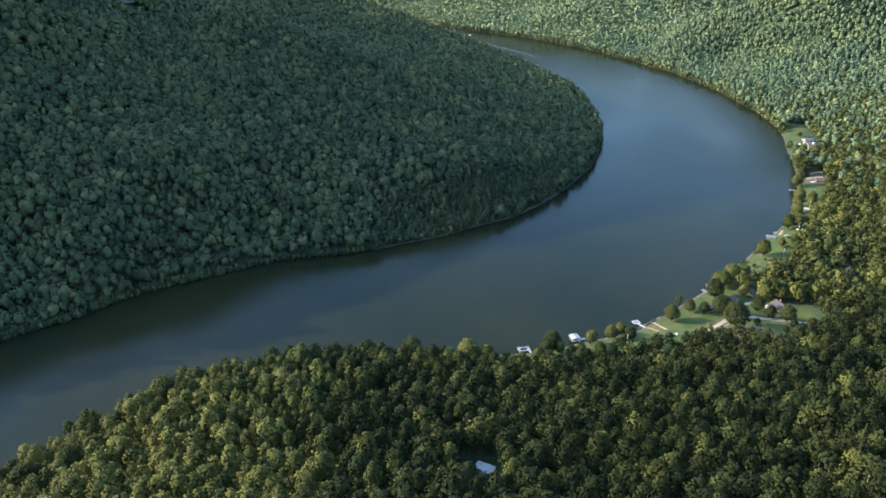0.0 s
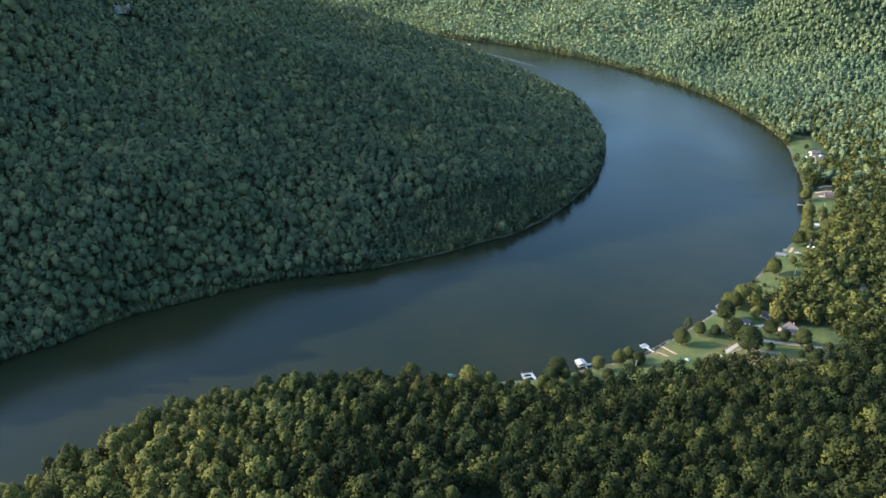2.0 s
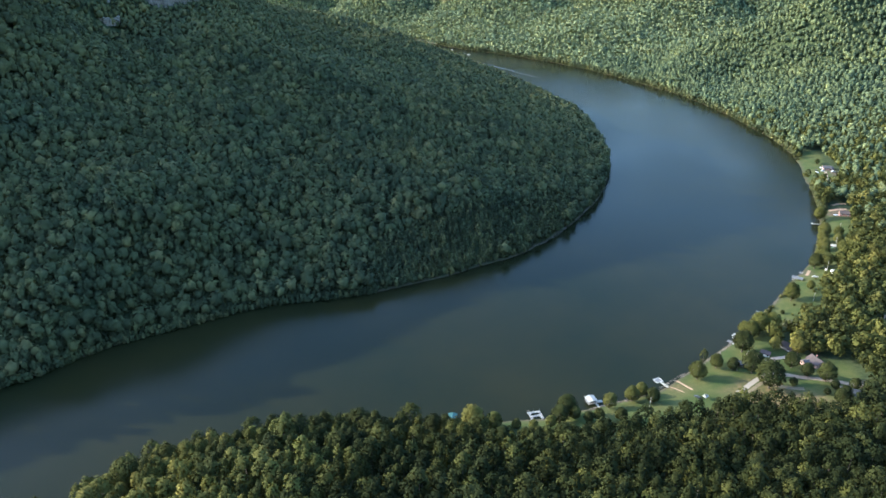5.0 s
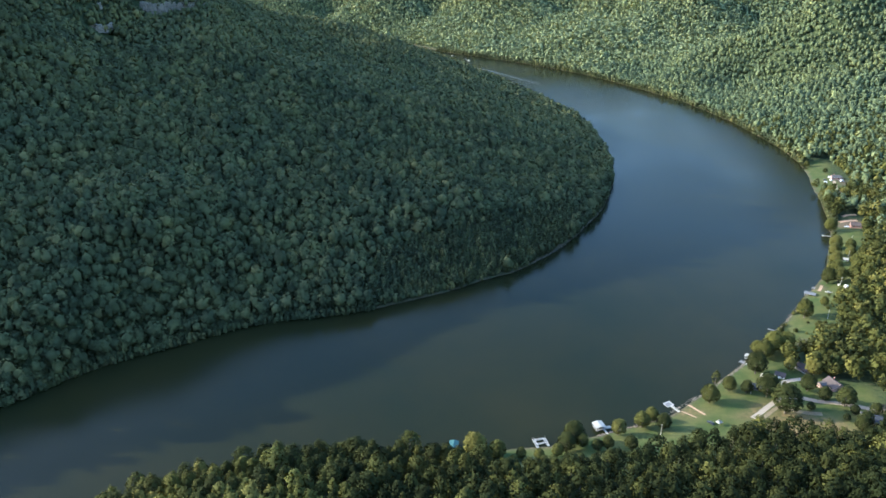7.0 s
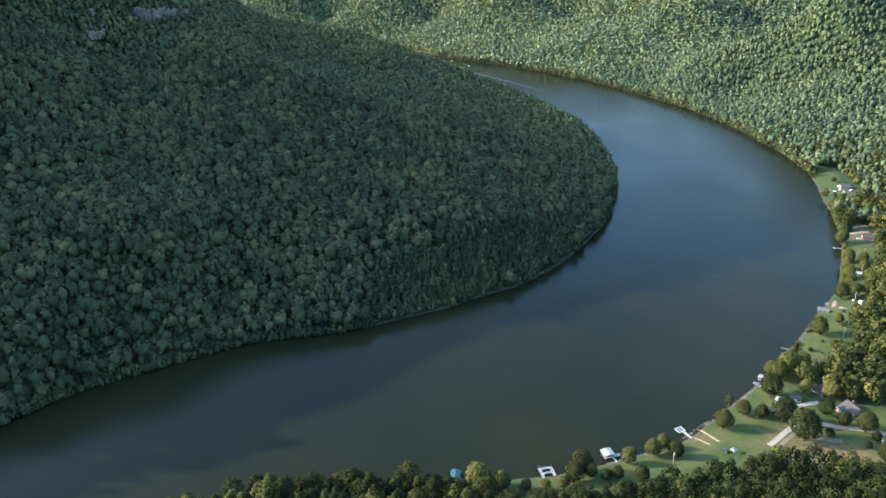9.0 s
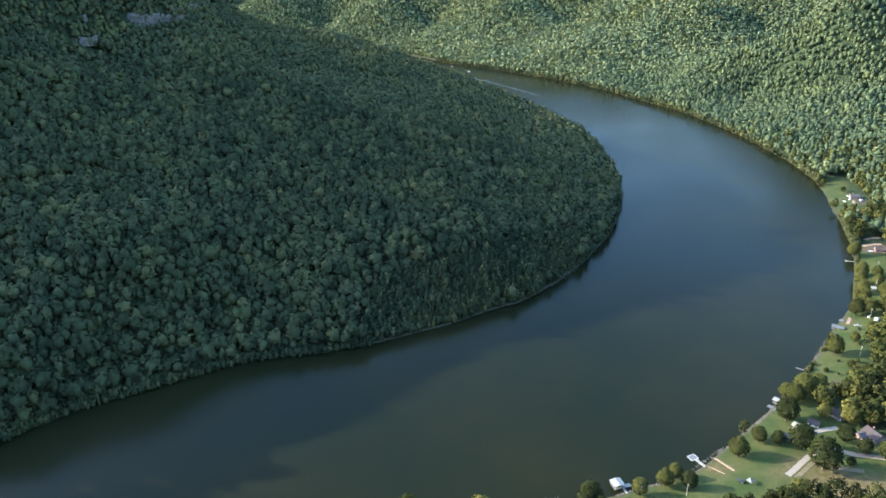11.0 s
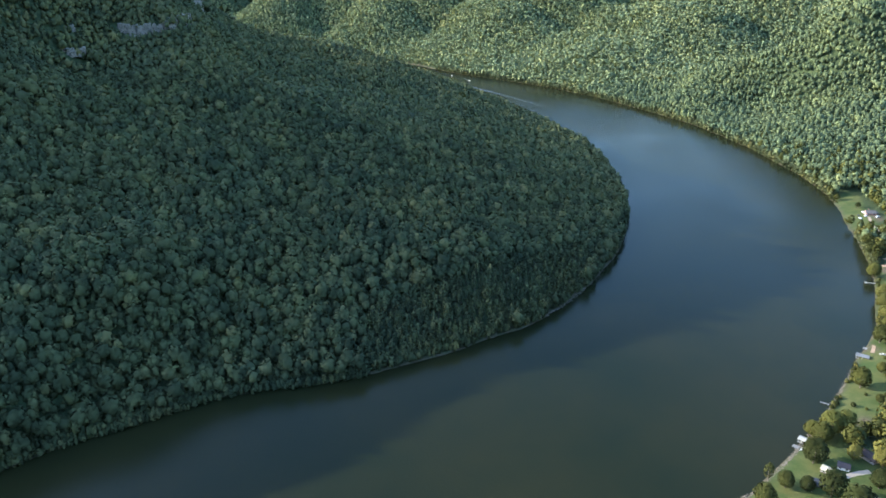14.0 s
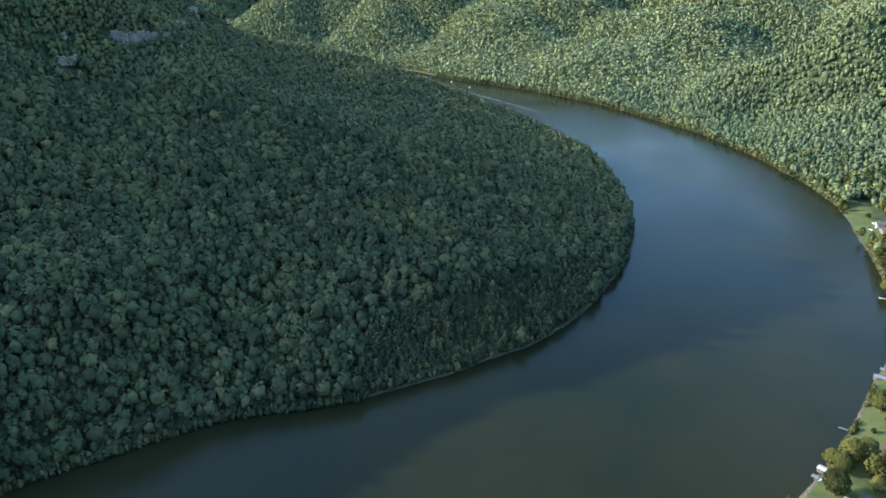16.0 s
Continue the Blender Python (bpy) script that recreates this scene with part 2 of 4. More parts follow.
beyond = np.maximum(np.clip((X - 420) / 160, 0, 1) * np.clip((Y - 1200) / 200, 0, 1), np.clip((Y - 2250) / 200, 0, 1))
H = H + 34 * spurs * hill * beyond * steady
ease = np.clip(SHORE / 26.0, 0, 1)
H = np.where(WET, -np.minimum(5, 0.16 * SHORE) - 0.1, np.maximum(H, 2.2) * ease * ease * (3 - 2 * ease) + np.minimum(1.3, 0.35 * SHORE))

# ---- lawns and clearings ----
LAWNS = [
    [(30, 436), (71, 440), (95, 447), (106, 450), (128, 459), (152, 468), (183, 490), (204, 506), (231, 531), (254, 524), (266, 509), (300, 486), (292, 440), (264, 412), (246, 410), (222, 424), (204, 434), (167, 424), (137, 414),
     (124, 410), (104, 420), (70, 424), (33, 426)],
    [(232, 534), (279, 579), (318, 622), (352, 662), (383, 700), (427, 777), (445, 820), (470, 800), (466, 786), (443, 740), (410, 690), (376, 641), (334, 598), (316, 556), (282, 540), (254, 524)],
    [(536, 1045), (561, 1041), (538, 985), (527, 935), (505, 905), (483, 908), (498, 963), (520, 1030)],
]
BARE = [[(440, 800), (470, 815), (478, 800), (462, 786)], [(526, 955), (536, 965), (533, 935), (522, 930)], [(286, 462), (300, 462), (304, 452), (290, 450)],
        [(277, 549), (287, 559), (294, 553), (284, 544)], [(347, 648), (352, 657), (357, 653), (352, 645)]]
DRY = [[(205, 449), (214, 456), (221, 461), (229, 467), (241, 461), (256, 450), (264, 437), (247, 424), (222, 428), (209, 438)], [(196, 460), (208, 468), (222, 478), (228, 474), (212, 461), (203, 455)], [(158, 470), (172, 478), (178, 468), (166, 463)]]
CLEARINGS = [(20, 277, 11), (19, 263, 11), (19, 420, 9), (274, 489, 13), (277, 447, 8), (346, 560, 8), (225, 499, 8), (250, 510, 8), (270, 520, 8), (465, 797, 12), (462, 812, 11), (474, 824, 11), (527, 957, 10), (284, 552, 11)]


def grid_value(field, x, y):
    """A field of the land's grid at points between its nodes."""
    x, y = np.asarray(x, float), np.asarray(y, float)
    i = np.clip(np.searchsorted(GX, x) - 1, 0, len(GX) - 2)
    j = np.clip(np.searchsorted(GY, y) - 1, 0, len(GY) - 2)
    u, v = (x - GX[i]) / (GX[i + 1] - GX[i]), (y - GY[j]) / (GY[j + 1] - GY[j])
    return (field[j, i] * (1 - u) + field[j, i + 1] * u) * (1 - v) + (field[j + 1, i] * (1 - u) + field[j + 1, i + 1] * u) * v


def height(x, y):
    return float(grid_value(H, x, y))


def smooth_mask(polys, soft):
    m = np.zeros_like(X)
    for p in polys:
        near = np.array(p + p[:1], float)
        d = to_line(near, X, Y)
        m = np.maximum(m, np.clip(0.5 + np.where(inside(p, X, Y), d, -d) / soft, 0, 1))
    return m


LAWN = smooth_mask(LAWNS, 6.0)
MUD = np.clip(np.where(WET, 1.0, 1.0 - SHORE / np.where((Y > 700) & (to_line(left, X, Y) > 40), 0.9, np.where((to_line(left, X, Y) < 40) & (X < -60), 0.5, 1.8))), 0, 1)
PARCHED = smooth_mask(DRY, 11.0)
MUD = np.maximum(MUD, smooth_mask(BARE, 5.0))


def mesh_from(name, verts, faces, mat, attributes=None, smooth=False, normals=None):
    """A mesh of equal-sided faces from arrays, with float attributes on its points."""
    verts, faces = np.asarray(verts, np.float32), np.asarray(faces, np.int32)
    me = bpy.data.meshes.new(name)
    n, k = faces.shape
    me.vertices.add(len(verts))
    me.vertices.foreach_set("co", verts.ravel())
    me.loops.add(n * k)
    me.loops.foreach_set("vertex_index", faces.ravel())
    me.polygons.add(n)
    me.polygons.foreach_set("loop_start", np.arange(0, n * k, k, dtype=np.int32))
    me.polygons.foreach_set("use_smooth", np.full(n, smooth))
    for key, value in (attributes or {}).items():
        me.attributes.new(key, "FLOAT", "POINT").data.foreach_set("value", np.asarray(value, np.float32).ravel())
    me.update(calc_edges=True)
    if normals is not None:
        me.attributes.new("custom_normal", "FLOAT_VECTOR", "POINT").data.foreach_set("vector", np.asarray(normals, np.float32).ravel())
    me.materials.append(mat)
    return me


def part(name, bm, mat, parent, label=""):
    me = bpy.data.meshes.new(name)
    bm.to_mesh(me)
    bm.free()
    me.materials.append(mat)
    ob = new(name, me)
    ob.parent = parent
    return tagged(ob, label)


# ---- ground and water ----
ny, nx = X.shape
ids = np.arange(nx * ny).reshape(ny, nx)
quads = np.stack([ids[:-1, :-1], ids[:-1, 1:], ids[1:, 1:], ids[1:, :-1]], -1).reshape(-1, 4)
ground = new("ground", mesh_from("ground", np.stack([X, Y, H], -1).reshape(-1, 3), quads, ground_material(), {"lawn": LAWN, "bank": MUD, "dry": PARCHED}, True))
tagged(ground, "wooded hills with mown lawns and muddy river banks", "ground", kind="structure")
wx, wy = np.meshgrid(np.linspace(-1500, 700, 45), np.linspace(-400, 2900, 67))
ids = np.arange(wx.size).reshape(wx.shape)
water = new("water", mesh_from("water", np.stack([wx, wy, 0 * wx], -1).reshape(-1, 3), np.stack([ids[:-1, :-1], ids[:-1, 1:], ids[1:, 1:], ids[1:, :-1]], -1).reshape(-1, 4), water_material(), None, True))
tagged(water, "calm silty green-brown river reflecting sky and hills", "river", kind="structure")


# ---- trees ----
def core_shape():
    """The leafy heart of a far crown: few corners, later pulled uneven."""
    bm = bmesh.new()
    bmesh.ops.create_uvsphere(bm, u_segments=5, v_segments=3, radius=0.92)
    bmesh.ops.triangulate(bm, faces=bm.faces)
    got = np.array([v.co[:] for v in bm.verts]), np.array([[v.index for v in f.verts] for f in bm.faces])
    bm.free()
    return got


CORE = core_shape()


def crown_cloud(rng, lumps, leaves, leaf, tall, squat=1.0, foot=0.2, loose=1.0, core=False):
    """Triangles of leaf clumps in an uneven egg-shaped crown; the tree is 1 high, its crown reaches about 0.25 out."""
    v = rng.normal(size=(leaves, 3))
    v /= np.linalg.norm(v, axis=1)[:, None]
    v[:, 2] = np.where((v[:, 2] < -0.3) & (rng.random(leaves) < 0.6), -v[:, 2], v[:, 2])
    d = rng.normal(size=(lumps, 3))
    d[:, 2] = np.abs(d[:, 2]) * 0.9 - 0.25
    d /= np.linalg.norm(d, axis=1)[:, None]
    bump = (np.exp((v @ d.T - 1) / 0.07) * rng.uniform(0.5, 1.0, lumps)).max(1)
    r = (0.86 + 0.15 * bump) * rng.uniform(1 - 0.22 * loose, 1 + 0.12 * loose, leaves)
    low, top = foot * tall, 1.0
    mid = low + (top - low) * 0.40
    reach = np.where(v[:, 2] > 0, top - mid, mid - low)
    slim = np.where(v[:, 2] > 0, 1 - 0.25 * v[:, 2] ** 2, 1.0)
    lean = rng.normal(size=2) * 0.03
    p = np.stack([v[:, 0] * 0.25 * squat * r * slim, v[:, 1] * 0.25 * squat * r * slim, mid + v[:, 2] * reach * r], -1)
    p[:, :2] += lean * (p[:, 2:] - 0.3)
    nrm = v * np.array([1, 1, 0.8]) + rng.normal(size=(leaves, 3)) * 0.45 * loose
    nrm /= np.linalg.norm(nrm, axis=1)[:, None]
    t = np.cross(nrm, rng.normal(size=(leaves, 3)))
    t /= np.linalg.norm(t, axis=1)[:, None]
    b = np.cross(nrm, t)
    s = leaf * rng.uniform(0.65, 1.4, (leaves, 1))
    tri = np.stack([p + t * s, p - 0.55 * t * s + 0.85 * b * s, p - 0.5 * t * s - 0.9 * b * s], 1)
    if core:
        c, faces = CORE
        c = c * rng.uniform(0.62, 0.92, (len(c), 1))
        c = np.stack([c[:, 0] * 0.25 * squat, c[:, 1] * 0.25 * squat, mid + c[:, 2] * np.where(c[:, 2] > 0, top - mid, mid - low)], -1)
        tri = np.concatenate([tri, c[faces]])
        nrm = np.concatenate([nrm, np.zeros((len(faces), 3))])
    u = tri - np.array([0, 0, mid])
    u[..., :2] /= 0.25 * squat
    u[..., 2] /= np.where(u[..., 2] > 0, top - mid, mid - low)
    u /= np.linalg.norm(u, axis=2)[..., None] + 1e-6
    lump = u - 0.72 * d[np.argmax(u @ d.T, axis=2)]
    lump /= np.linalg.norm(lump, axis=2)[..., None]
    soft = 0.8 * u + 0.3 * lump + 0.28 * loose * nrm[:, None, :] + np.array([0, 0, 0.2])
    return tri, soft / np.linalg.norm(soft, axis=2)[..., None]


def stem(rng, sides, limbs):
    """A tapered trunk and some limbs, as triangles."""
    tris = []

    def limb(a, b, ra, rb):
        a, b = np.array(a, float), np.array(b, float)
        d = (b - a) / np.linalg.norm(b - a)
        e = np.cross(d, (0.3, 0.9, 0.2))
        e /= np.linalg.norm(e)
        f = np.cross(d, e)
        for k in range(sides):
            u, w = 2 * math.pi * k / sides, 2 * math.pi * (k + 1) / sides
            p, q = e * math.cos(u) + f * math.sin(u), e * math.cos(w) + f * math.sin(w)
            tris.append([a + p * ra, a + q * ra, b + q * rb])
            tris.append([a + p * ra, b + q * rb, b + p * rb])

    top = (rng.uniform(-0.02, 0.02), rng.uniform(-0.02, 0.02), 0.62)
    limb((0, 0, -0.04), top, 0.020, 0.008)
    for k in range(limbs):
        a = 2 * math.pi * (k + rng.uniform(0, 0.5)) / max(1, limbs)
        z = rng.uniform(0.3, 0.5)
        limb((0, 0, z), (0.13 * math.cos(a), 0.13 * math.sin(a), z + rng.uniform(0.13, 0.22)), 0.009, 0.003)
    return np.array(tris)


def kinds(seed, count, lobes, leaves, leaf, sides, limbs, loose=1.0, foot=0.2, core=False):
    rng = np.random.default_rng(seed)
    return [(crown_cloud(rng, lobes + int(rng.integers(-1, 2)), leaves, leaf, rng.uniform(0.8, 1.4), rng.uniform(0.85, 1.2), foot, loose, core), stem(rng, sides, limbs) if sides else None) for _ in range(count)]


def grow(name, spots, tall, forms, seed, label, category="forest", slim=1.0, vary=1.0, leaves=None, shift=0.0, uneven=0.2):
    """One woodland: crowns in one mesh, trunks in another."""
    rng = np.random.default_rng(seed)
    n = len(spots)
    if not n:
        return
    form, turn = rng.integers(0, len(forms), n), rng.uniform(0, 2 * math.pi, n)
    h = tall * np.clip(rng.normal(1.0, uneven, n), 0.5, 1.3) * np.where(rng.random(n) < 0.03, 1.22, 1.0)
    wide = slim * h * rng.uniform(0.72, 1.22, n)
    tint = np.clip(0.4 + shift + (rng.beta(1.5, 2.1, n) - 0.4) * vary + np.where(rng.random(n) < 0.04, 0.25, 0), 0, 1)
    # Near wood: sun on the left end, shade elsewhere, put into the tint.
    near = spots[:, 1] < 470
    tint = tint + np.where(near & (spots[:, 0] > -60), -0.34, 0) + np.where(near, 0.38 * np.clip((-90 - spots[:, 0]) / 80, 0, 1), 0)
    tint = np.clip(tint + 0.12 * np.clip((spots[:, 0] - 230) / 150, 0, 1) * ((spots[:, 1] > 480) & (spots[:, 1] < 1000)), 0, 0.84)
    z = grid_value(H, spots[:, 0], spots[:, 1])
    owner = tagged(new(name, None), label, category, kind="stuff")
    for k, what in ((0, "crowns"), (1, "trunks")):
        soup, tints, bend = [], [], []
        for f in range(len(forms)):
            if forms[f][k] is None:
                continue
            s = np.flatnonzero(form == f)
            tri = (forms[f][0][0] if k == 0 else forms[f][1])[None]
            c, d = np.cos(turn[s])[:, None, None], np.sin(turn[s])[:, None, None]
            w = wide[s][:, None, None]
            soup.append(np.stack([(tri[..., 0] * c - tri[..., 1] * d) * w + spots[s, 0, None, None], (tri[..., 0] * d + tri[..., 1] * c) * w + spots[s, 1, None, None],
                                  tri[..., 2] * h[s][:, None, None] + z[s][:, None, None]], -1).reshape(-1, 3))
            tints.append(np.repeat(tint[s], tri.shape[1] * 3))
            if k == 0:
                q = forms[f][0][1][None]
                bend.append(np.stack([q[..., 0] * c - q[..., 1] * d, q[..., 0] * d + q[..., 1] * c, q[..., 2] + 0 * c], -1).reshape(-1, 3))
        if soup:
            v = np.concatenate(soup)
            ob = new(what, mesh_from(what, v, np.arange(len(v)).reshape(-1, 3), (leaves or LEAVES) if k == 0 else BARK, {"tint": np.concatenate(tints)}, k == 0, np.concatenate(bend) if k == 0 else None))
            ob.parent = owner
            tagged(ob, kind="stuff")
    return owner


def scatter(x0, x1, y0, y1, step, seed):
    rng = np.random.default_rng(seed)
    x, y = np.meshgrid(np.arange(x0, x1, step), np.arange(y0, y1, step * 0.87))
    x = x + (np.arange(len(x)) % 2)[:, None] * step * 0.5
    p = np.stack([x.ravel(), y.ravel()], -1) + rng.uniform(-0.36, 0.36, (x.size, 2)) * step
    keep = (p[:, 0] > GX[0] + 5) & (p[:, 0] < GX[-1] - 5) & (p[:, 1] > GY[0] + 5) & (p[:, 1] < GY[-1] - 5)
    return p[keep]


ROADS = [[(205, 456), (218, 467), (231, 476), (252, 480), (268, 473), (287, 462), (310, 450), (345, 455)], [(243, 500), (263, 507)], [(345, 455), (352, 500), (356, 545), (385, 560)]]


CRAG_LINES = [([(-424, 1122), (-408, 1112), (-388, 1107), (-362, 1114)], (3, -8)), ([(-357, 1116), (-348, 1134)], (7, -6)), ([(-347, 1150), (-345, 1180)], (9, -3)), ([(-366, 1272), (-364, 1300)], (9, 0)), ([(-462, 1022), (-430, 1032)], (3, -8)), ([(-461, 1062), (-453, 1064)], (3, -6))]


FAR_YARD = [(484, 902), (512, 985), (532, 1048), (562, 1044), (542, 980), (537, 930), (505, 896)]


def free(p, gap):
    """Where trees may stand: on land, off lawns, roads and yards."""
    x, y = p[:, 0], p[:, 1]
    ok = (~inside(RIVER, x, y)) & (grid_value(SHORE, x, y) > gap) & (grid_value(LAWN, x, y) < 0.5) & (grid_value(H, x, y) > 0.4)
    ok &= ~inside(FAR_YARD, x, y)
    for line, clear in CRAG_LINES:
        ok &= to_line(np.array(line, float) + clear, x, y) > (8 if len(line) > 2 else 5)
    for line in ROADS:
        ok &= to_line(np.array(line, float), x, y) > 4.5
    for cx, cy, r in CLEARINGS:
        ok &= (x - cx) ** 2 + (y - cy) ** 2 > r * r
    return ok


BEHIND = [(-1500, 850), (-640, 850), (-540, 1080), (-500, 1330), (-280, 1600), (-90, 1900), (-600, 2330), (-1500, 2400)]


def sector(p, r0, r1, outside=False):
    """Stretches of the plan round the start of the flight."""
    x, y = p[:, 0], p[:, 1] - 60
    r = np.hypot(x, y)
    wide = np.abs(np.degrees(np.arctan2(x, y + 160))) > 36
    wide |= (p[:, 1] < 215) | (p[:, 1] > 2950) | inside(BEHIND, p[:, 0], p[:, 1])
    return (r >= r0) & (r < r1) & (wide if outside else ~wide)


YOUNG_STAND = [(-75, 628), (-40, 640), (18, 668), (80, 710), (128, 762), (172, 832), (140, 850), (95, 800), (50, 757), (0, 722), (-60, 690)]
NEAR, MID, FAR = 500, 1000, 1800
for name, step, gap, r0, r1, tall, spec, label in (
        ("near_woodland", 7.6, 1.0, 0, NEAR, 20, (11, 14, 12, 300, 0.034, 3, 0), "dense late-summer broadleaf wood above the near bank"),
        ("slope_woodland", 6.4, 0.8, NEAR, MID, 17, (12, 12, 11, 52, 0.060, 0, 0, 0.9, 0.2, True), "dense green broadleaf wood on the slopes round the bend"),
        ("hill_woodland", 7.2, 0.6, MID, FAR, 16, (13, 10, 8, 13, 0.112, 0, 0, 0.7, 0.2, True), "continuous green forest on the middle hillsides"),
        ("far_woodland", 8.3, 1.0, FAR, 3600, 16, (14, 8, 5, 10, 0.19, 0, 0, 0.5), "far green forest covering the ridges")):
    p = scatter(-1500, 2200, 60, 3800, step, spec[0])
    p = p[sector(p, r0, r1)]
    p = p[free(p, gap)]
    p = p[~inside(YOUNG_STAND, p[:, 0], p[:, 1])]
    if name == "near_woodland":
        front = (to_line(right, p[:, 0], p[:, 1]) < 46) & (p[:, 0] < 130) & (p[:, 1] > 290) & (p[:, 0] > -290)
        FRONT, p = p[front], p[~front]
    if name == "near_woodland":
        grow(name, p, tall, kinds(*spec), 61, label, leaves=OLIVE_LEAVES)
        continue
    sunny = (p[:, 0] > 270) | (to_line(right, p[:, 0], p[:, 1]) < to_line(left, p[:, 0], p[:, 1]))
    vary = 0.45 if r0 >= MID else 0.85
    # Sunny trees take the paler leaves more often with distance, imitating haze.
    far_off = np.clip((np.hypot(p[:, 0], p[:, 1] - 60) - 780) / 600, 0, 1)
    haze_pale = np.random.default_rng(spec[0]).random(len(p)) < far_off
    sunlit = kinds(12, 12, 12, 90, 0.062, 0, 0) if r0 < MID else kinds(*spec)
    grow("sunny_" + name, p[sunny & ~haze_pale], tall, sunlit, spec[0] + 50, label + ", in the sun", vary=vary, leaves=OLIVE_LEAVES, shift=0.02)
    # Tints of distant hills are lifted to stand in for haze.
    grow("haze_pale_" + name, p[sunny & haze_pale], tall, kinds(*spec), spec[0] + 70, label + ", in the sun", vary=vary, leaves=HAZE_GOLD_LEAVES, shift=0.2 if r0 >= FAR else -0.12)
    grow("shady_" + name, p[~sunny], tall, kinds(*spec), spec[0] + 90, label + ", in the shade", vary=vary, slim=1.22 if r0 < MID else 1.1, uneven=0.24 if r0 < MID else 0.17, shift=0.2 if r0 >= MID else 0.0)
p = scatter(-90, 190, 600, 870, 4.3, 18)
p = p[inside(YOUNG_STAND, p[:, 0], p[:, 1]) & free(p, 1.0)]
grow("young_woodland", p, 13, kinds(18, 8, 8, 70, 0.066, 3, 0), 68, "thicket of slim young trees on the shaded point", slim=0.72)
p = scatter(-300, 330, -120, 240, 8.8, 17)
p = p[sector(p, 0, 9000, True) & free(p, 3)]
grow("overlook_woodland", p, 19, kinds(17, 8, 9, 60, 0.082, 0, 0), 67, "dense green wood on the steep slope under the overlook", shift=-0.25, leaves=OLIVE_LEAVES)
p = scatter(-1500, 2200, -380, 3800, 27.0, 15)
p = p[(sector(p, 0, 9000, True) | sector(p, 3600, 9000)) & ((np.abs(p[:, 0] - 15) > 315) | (p[:, 1] > 240) | (p[:, 1] < -120))]
p = p[free(p, 4)]
grow("outer_woodland", p, 27, kinds(16, 6, 6, 5, 0.30, 0, 0), 66, "green forest on the outlying ridges")

p = scatter(-480, 0, 430, 760, 5.2, 25)
p = p[free(p, 2.0) & (to_line(left, p[:, 0], p[:, 1]) < to_line(right, p[:, 0], p[:, 1]))]
grow("understory", p, 8.5, kinds(25, 6, 6, 12, 0.12, 0, 0, 0.9, -0.05, True), 74, "low shrubs filling the gaps of the shaded wood", slim=1.5)

# ---- bushes along the water's edge ----
p = scatter(-420, 620, 260, 2250, 2.9, 21)
edge = grid_value(SHORE, p[:, 0], p[:, 1])
far_edge = np.hypot(p[:, 0], p[:, 1] - 60) > 1000
land = np.where(far_edge, grid_value(H, p[:, 0], p[:, 1]) > 0.0, ~inside(RIVER, p[:, 0], p[:, 1]) & (edge > 0.3))
over = (to_line(left, p[:, 0], p[:, 1]) < 8) & ~far_edge
land = np.where(over, np.where(p[:, 0] > -60, ~inside(RIVER, p[:, 0], p[:, 1]) & (edge > 1.7), grid_value(H, p[:, 0], p[:, 1]) > -0.6), land)
keep = land & (edge < 7.5) & (grid_value(LAWN, p[:, 0], p[:, 1]) < 0.4) & (to_line(np.array([(108, 450), (152, 468), (182, 491), (228, 530)], float), p[:, 0], p[:, 1]) > 8) & (to_line(np.array([(484, 915), (508, 990)], float), p[:, 0], p[:, 1]) > 14)
p, far_edge = p[keep], far_edge[keep]
grow("bank_bushes", p[~far_edge], 7.5, kinds(22, 5, 5, 60, 0.12, 0, 0, 1.0, -0.1), 71, "low green willows and bushes overhanging the water", "bushes")
grow("far_bank_bushes", p[far_edge], 9.0, kinds(23, 5, 4, 20, 0.2, 0, 0, 1.0, -0.1), 72, "low green bushes along the far bank", "bushes")

p = scatter(225, 540, 525, 1060, 2.6, 24)
edge = grid_value(SHORE, p[:, 0], p[:, 1])
patch = np.array([noise.noise((x * 0.06, y * 0.06, 4.4)) for x, y in p])
p = p[(~inside(RIVER, p[:, 0], p[:, 1])) & (edge > 0.4) & (edge < 3.4) & (patch > -0.02)]
grow("bank_scrub", p, 2.6, kinds(24, 5, 5, 40, 0.14, 0, 0, 1.0, -0.1), 73, "low uneven scrub and weeds along the lawns' edge", "bushes", slim=1.8, leaves=OLIVE_LEAVES)

# ---- materials of the built things ----
WHITE_METAL = plain("white_metal_roof", (0.32, 0.295, 0.24), 0.6, 0.0, 0.6, 0.12)
TEAL_METAL = plain("teal_metal_roof", (0.035, 0.085, 0.078), 0.55, 0.0, 0.6, 0.2)
GREY_METAL = plain("grey_metal_roof", (0.13, 0.125, 0.115), 0.65, 0.0, 0.6, 0.2)
DARK_SHINGLE = plain("dark_shingles", (0.04, 0.043, 0.05), 0.9, 0, 1.5, 0.35)
GREY_SHINGLE = plain("grey_shingles", (0.085, 0.077, 0.072), 0.9, 0, 1.5, 0.3)
BROWN_SHINGLE = plain("brown_shingles", (0.07, 0.052, 0.044), 0.9, 0, 1.5, 0.3)
RED_BRICK = plain("red_brick", (0.24, 0.13, 0.10), 0.85, 0, 2.5, 0.3)
TAN_METAL = plain("tan_metal_roof", (0.34, 0.30, 0.22), 0.5, 0.0, 0.6, 0.2)
PINK_BRICK = plain("pale_red_brick", (0.40, 0.25, 0.20), 0.85, 0, 2.5, 0.25)
PALE_SIDING = plain("pale_siding", (0.62, 0.58, 0.50), 0.7, 0, 1.0, 0.15)
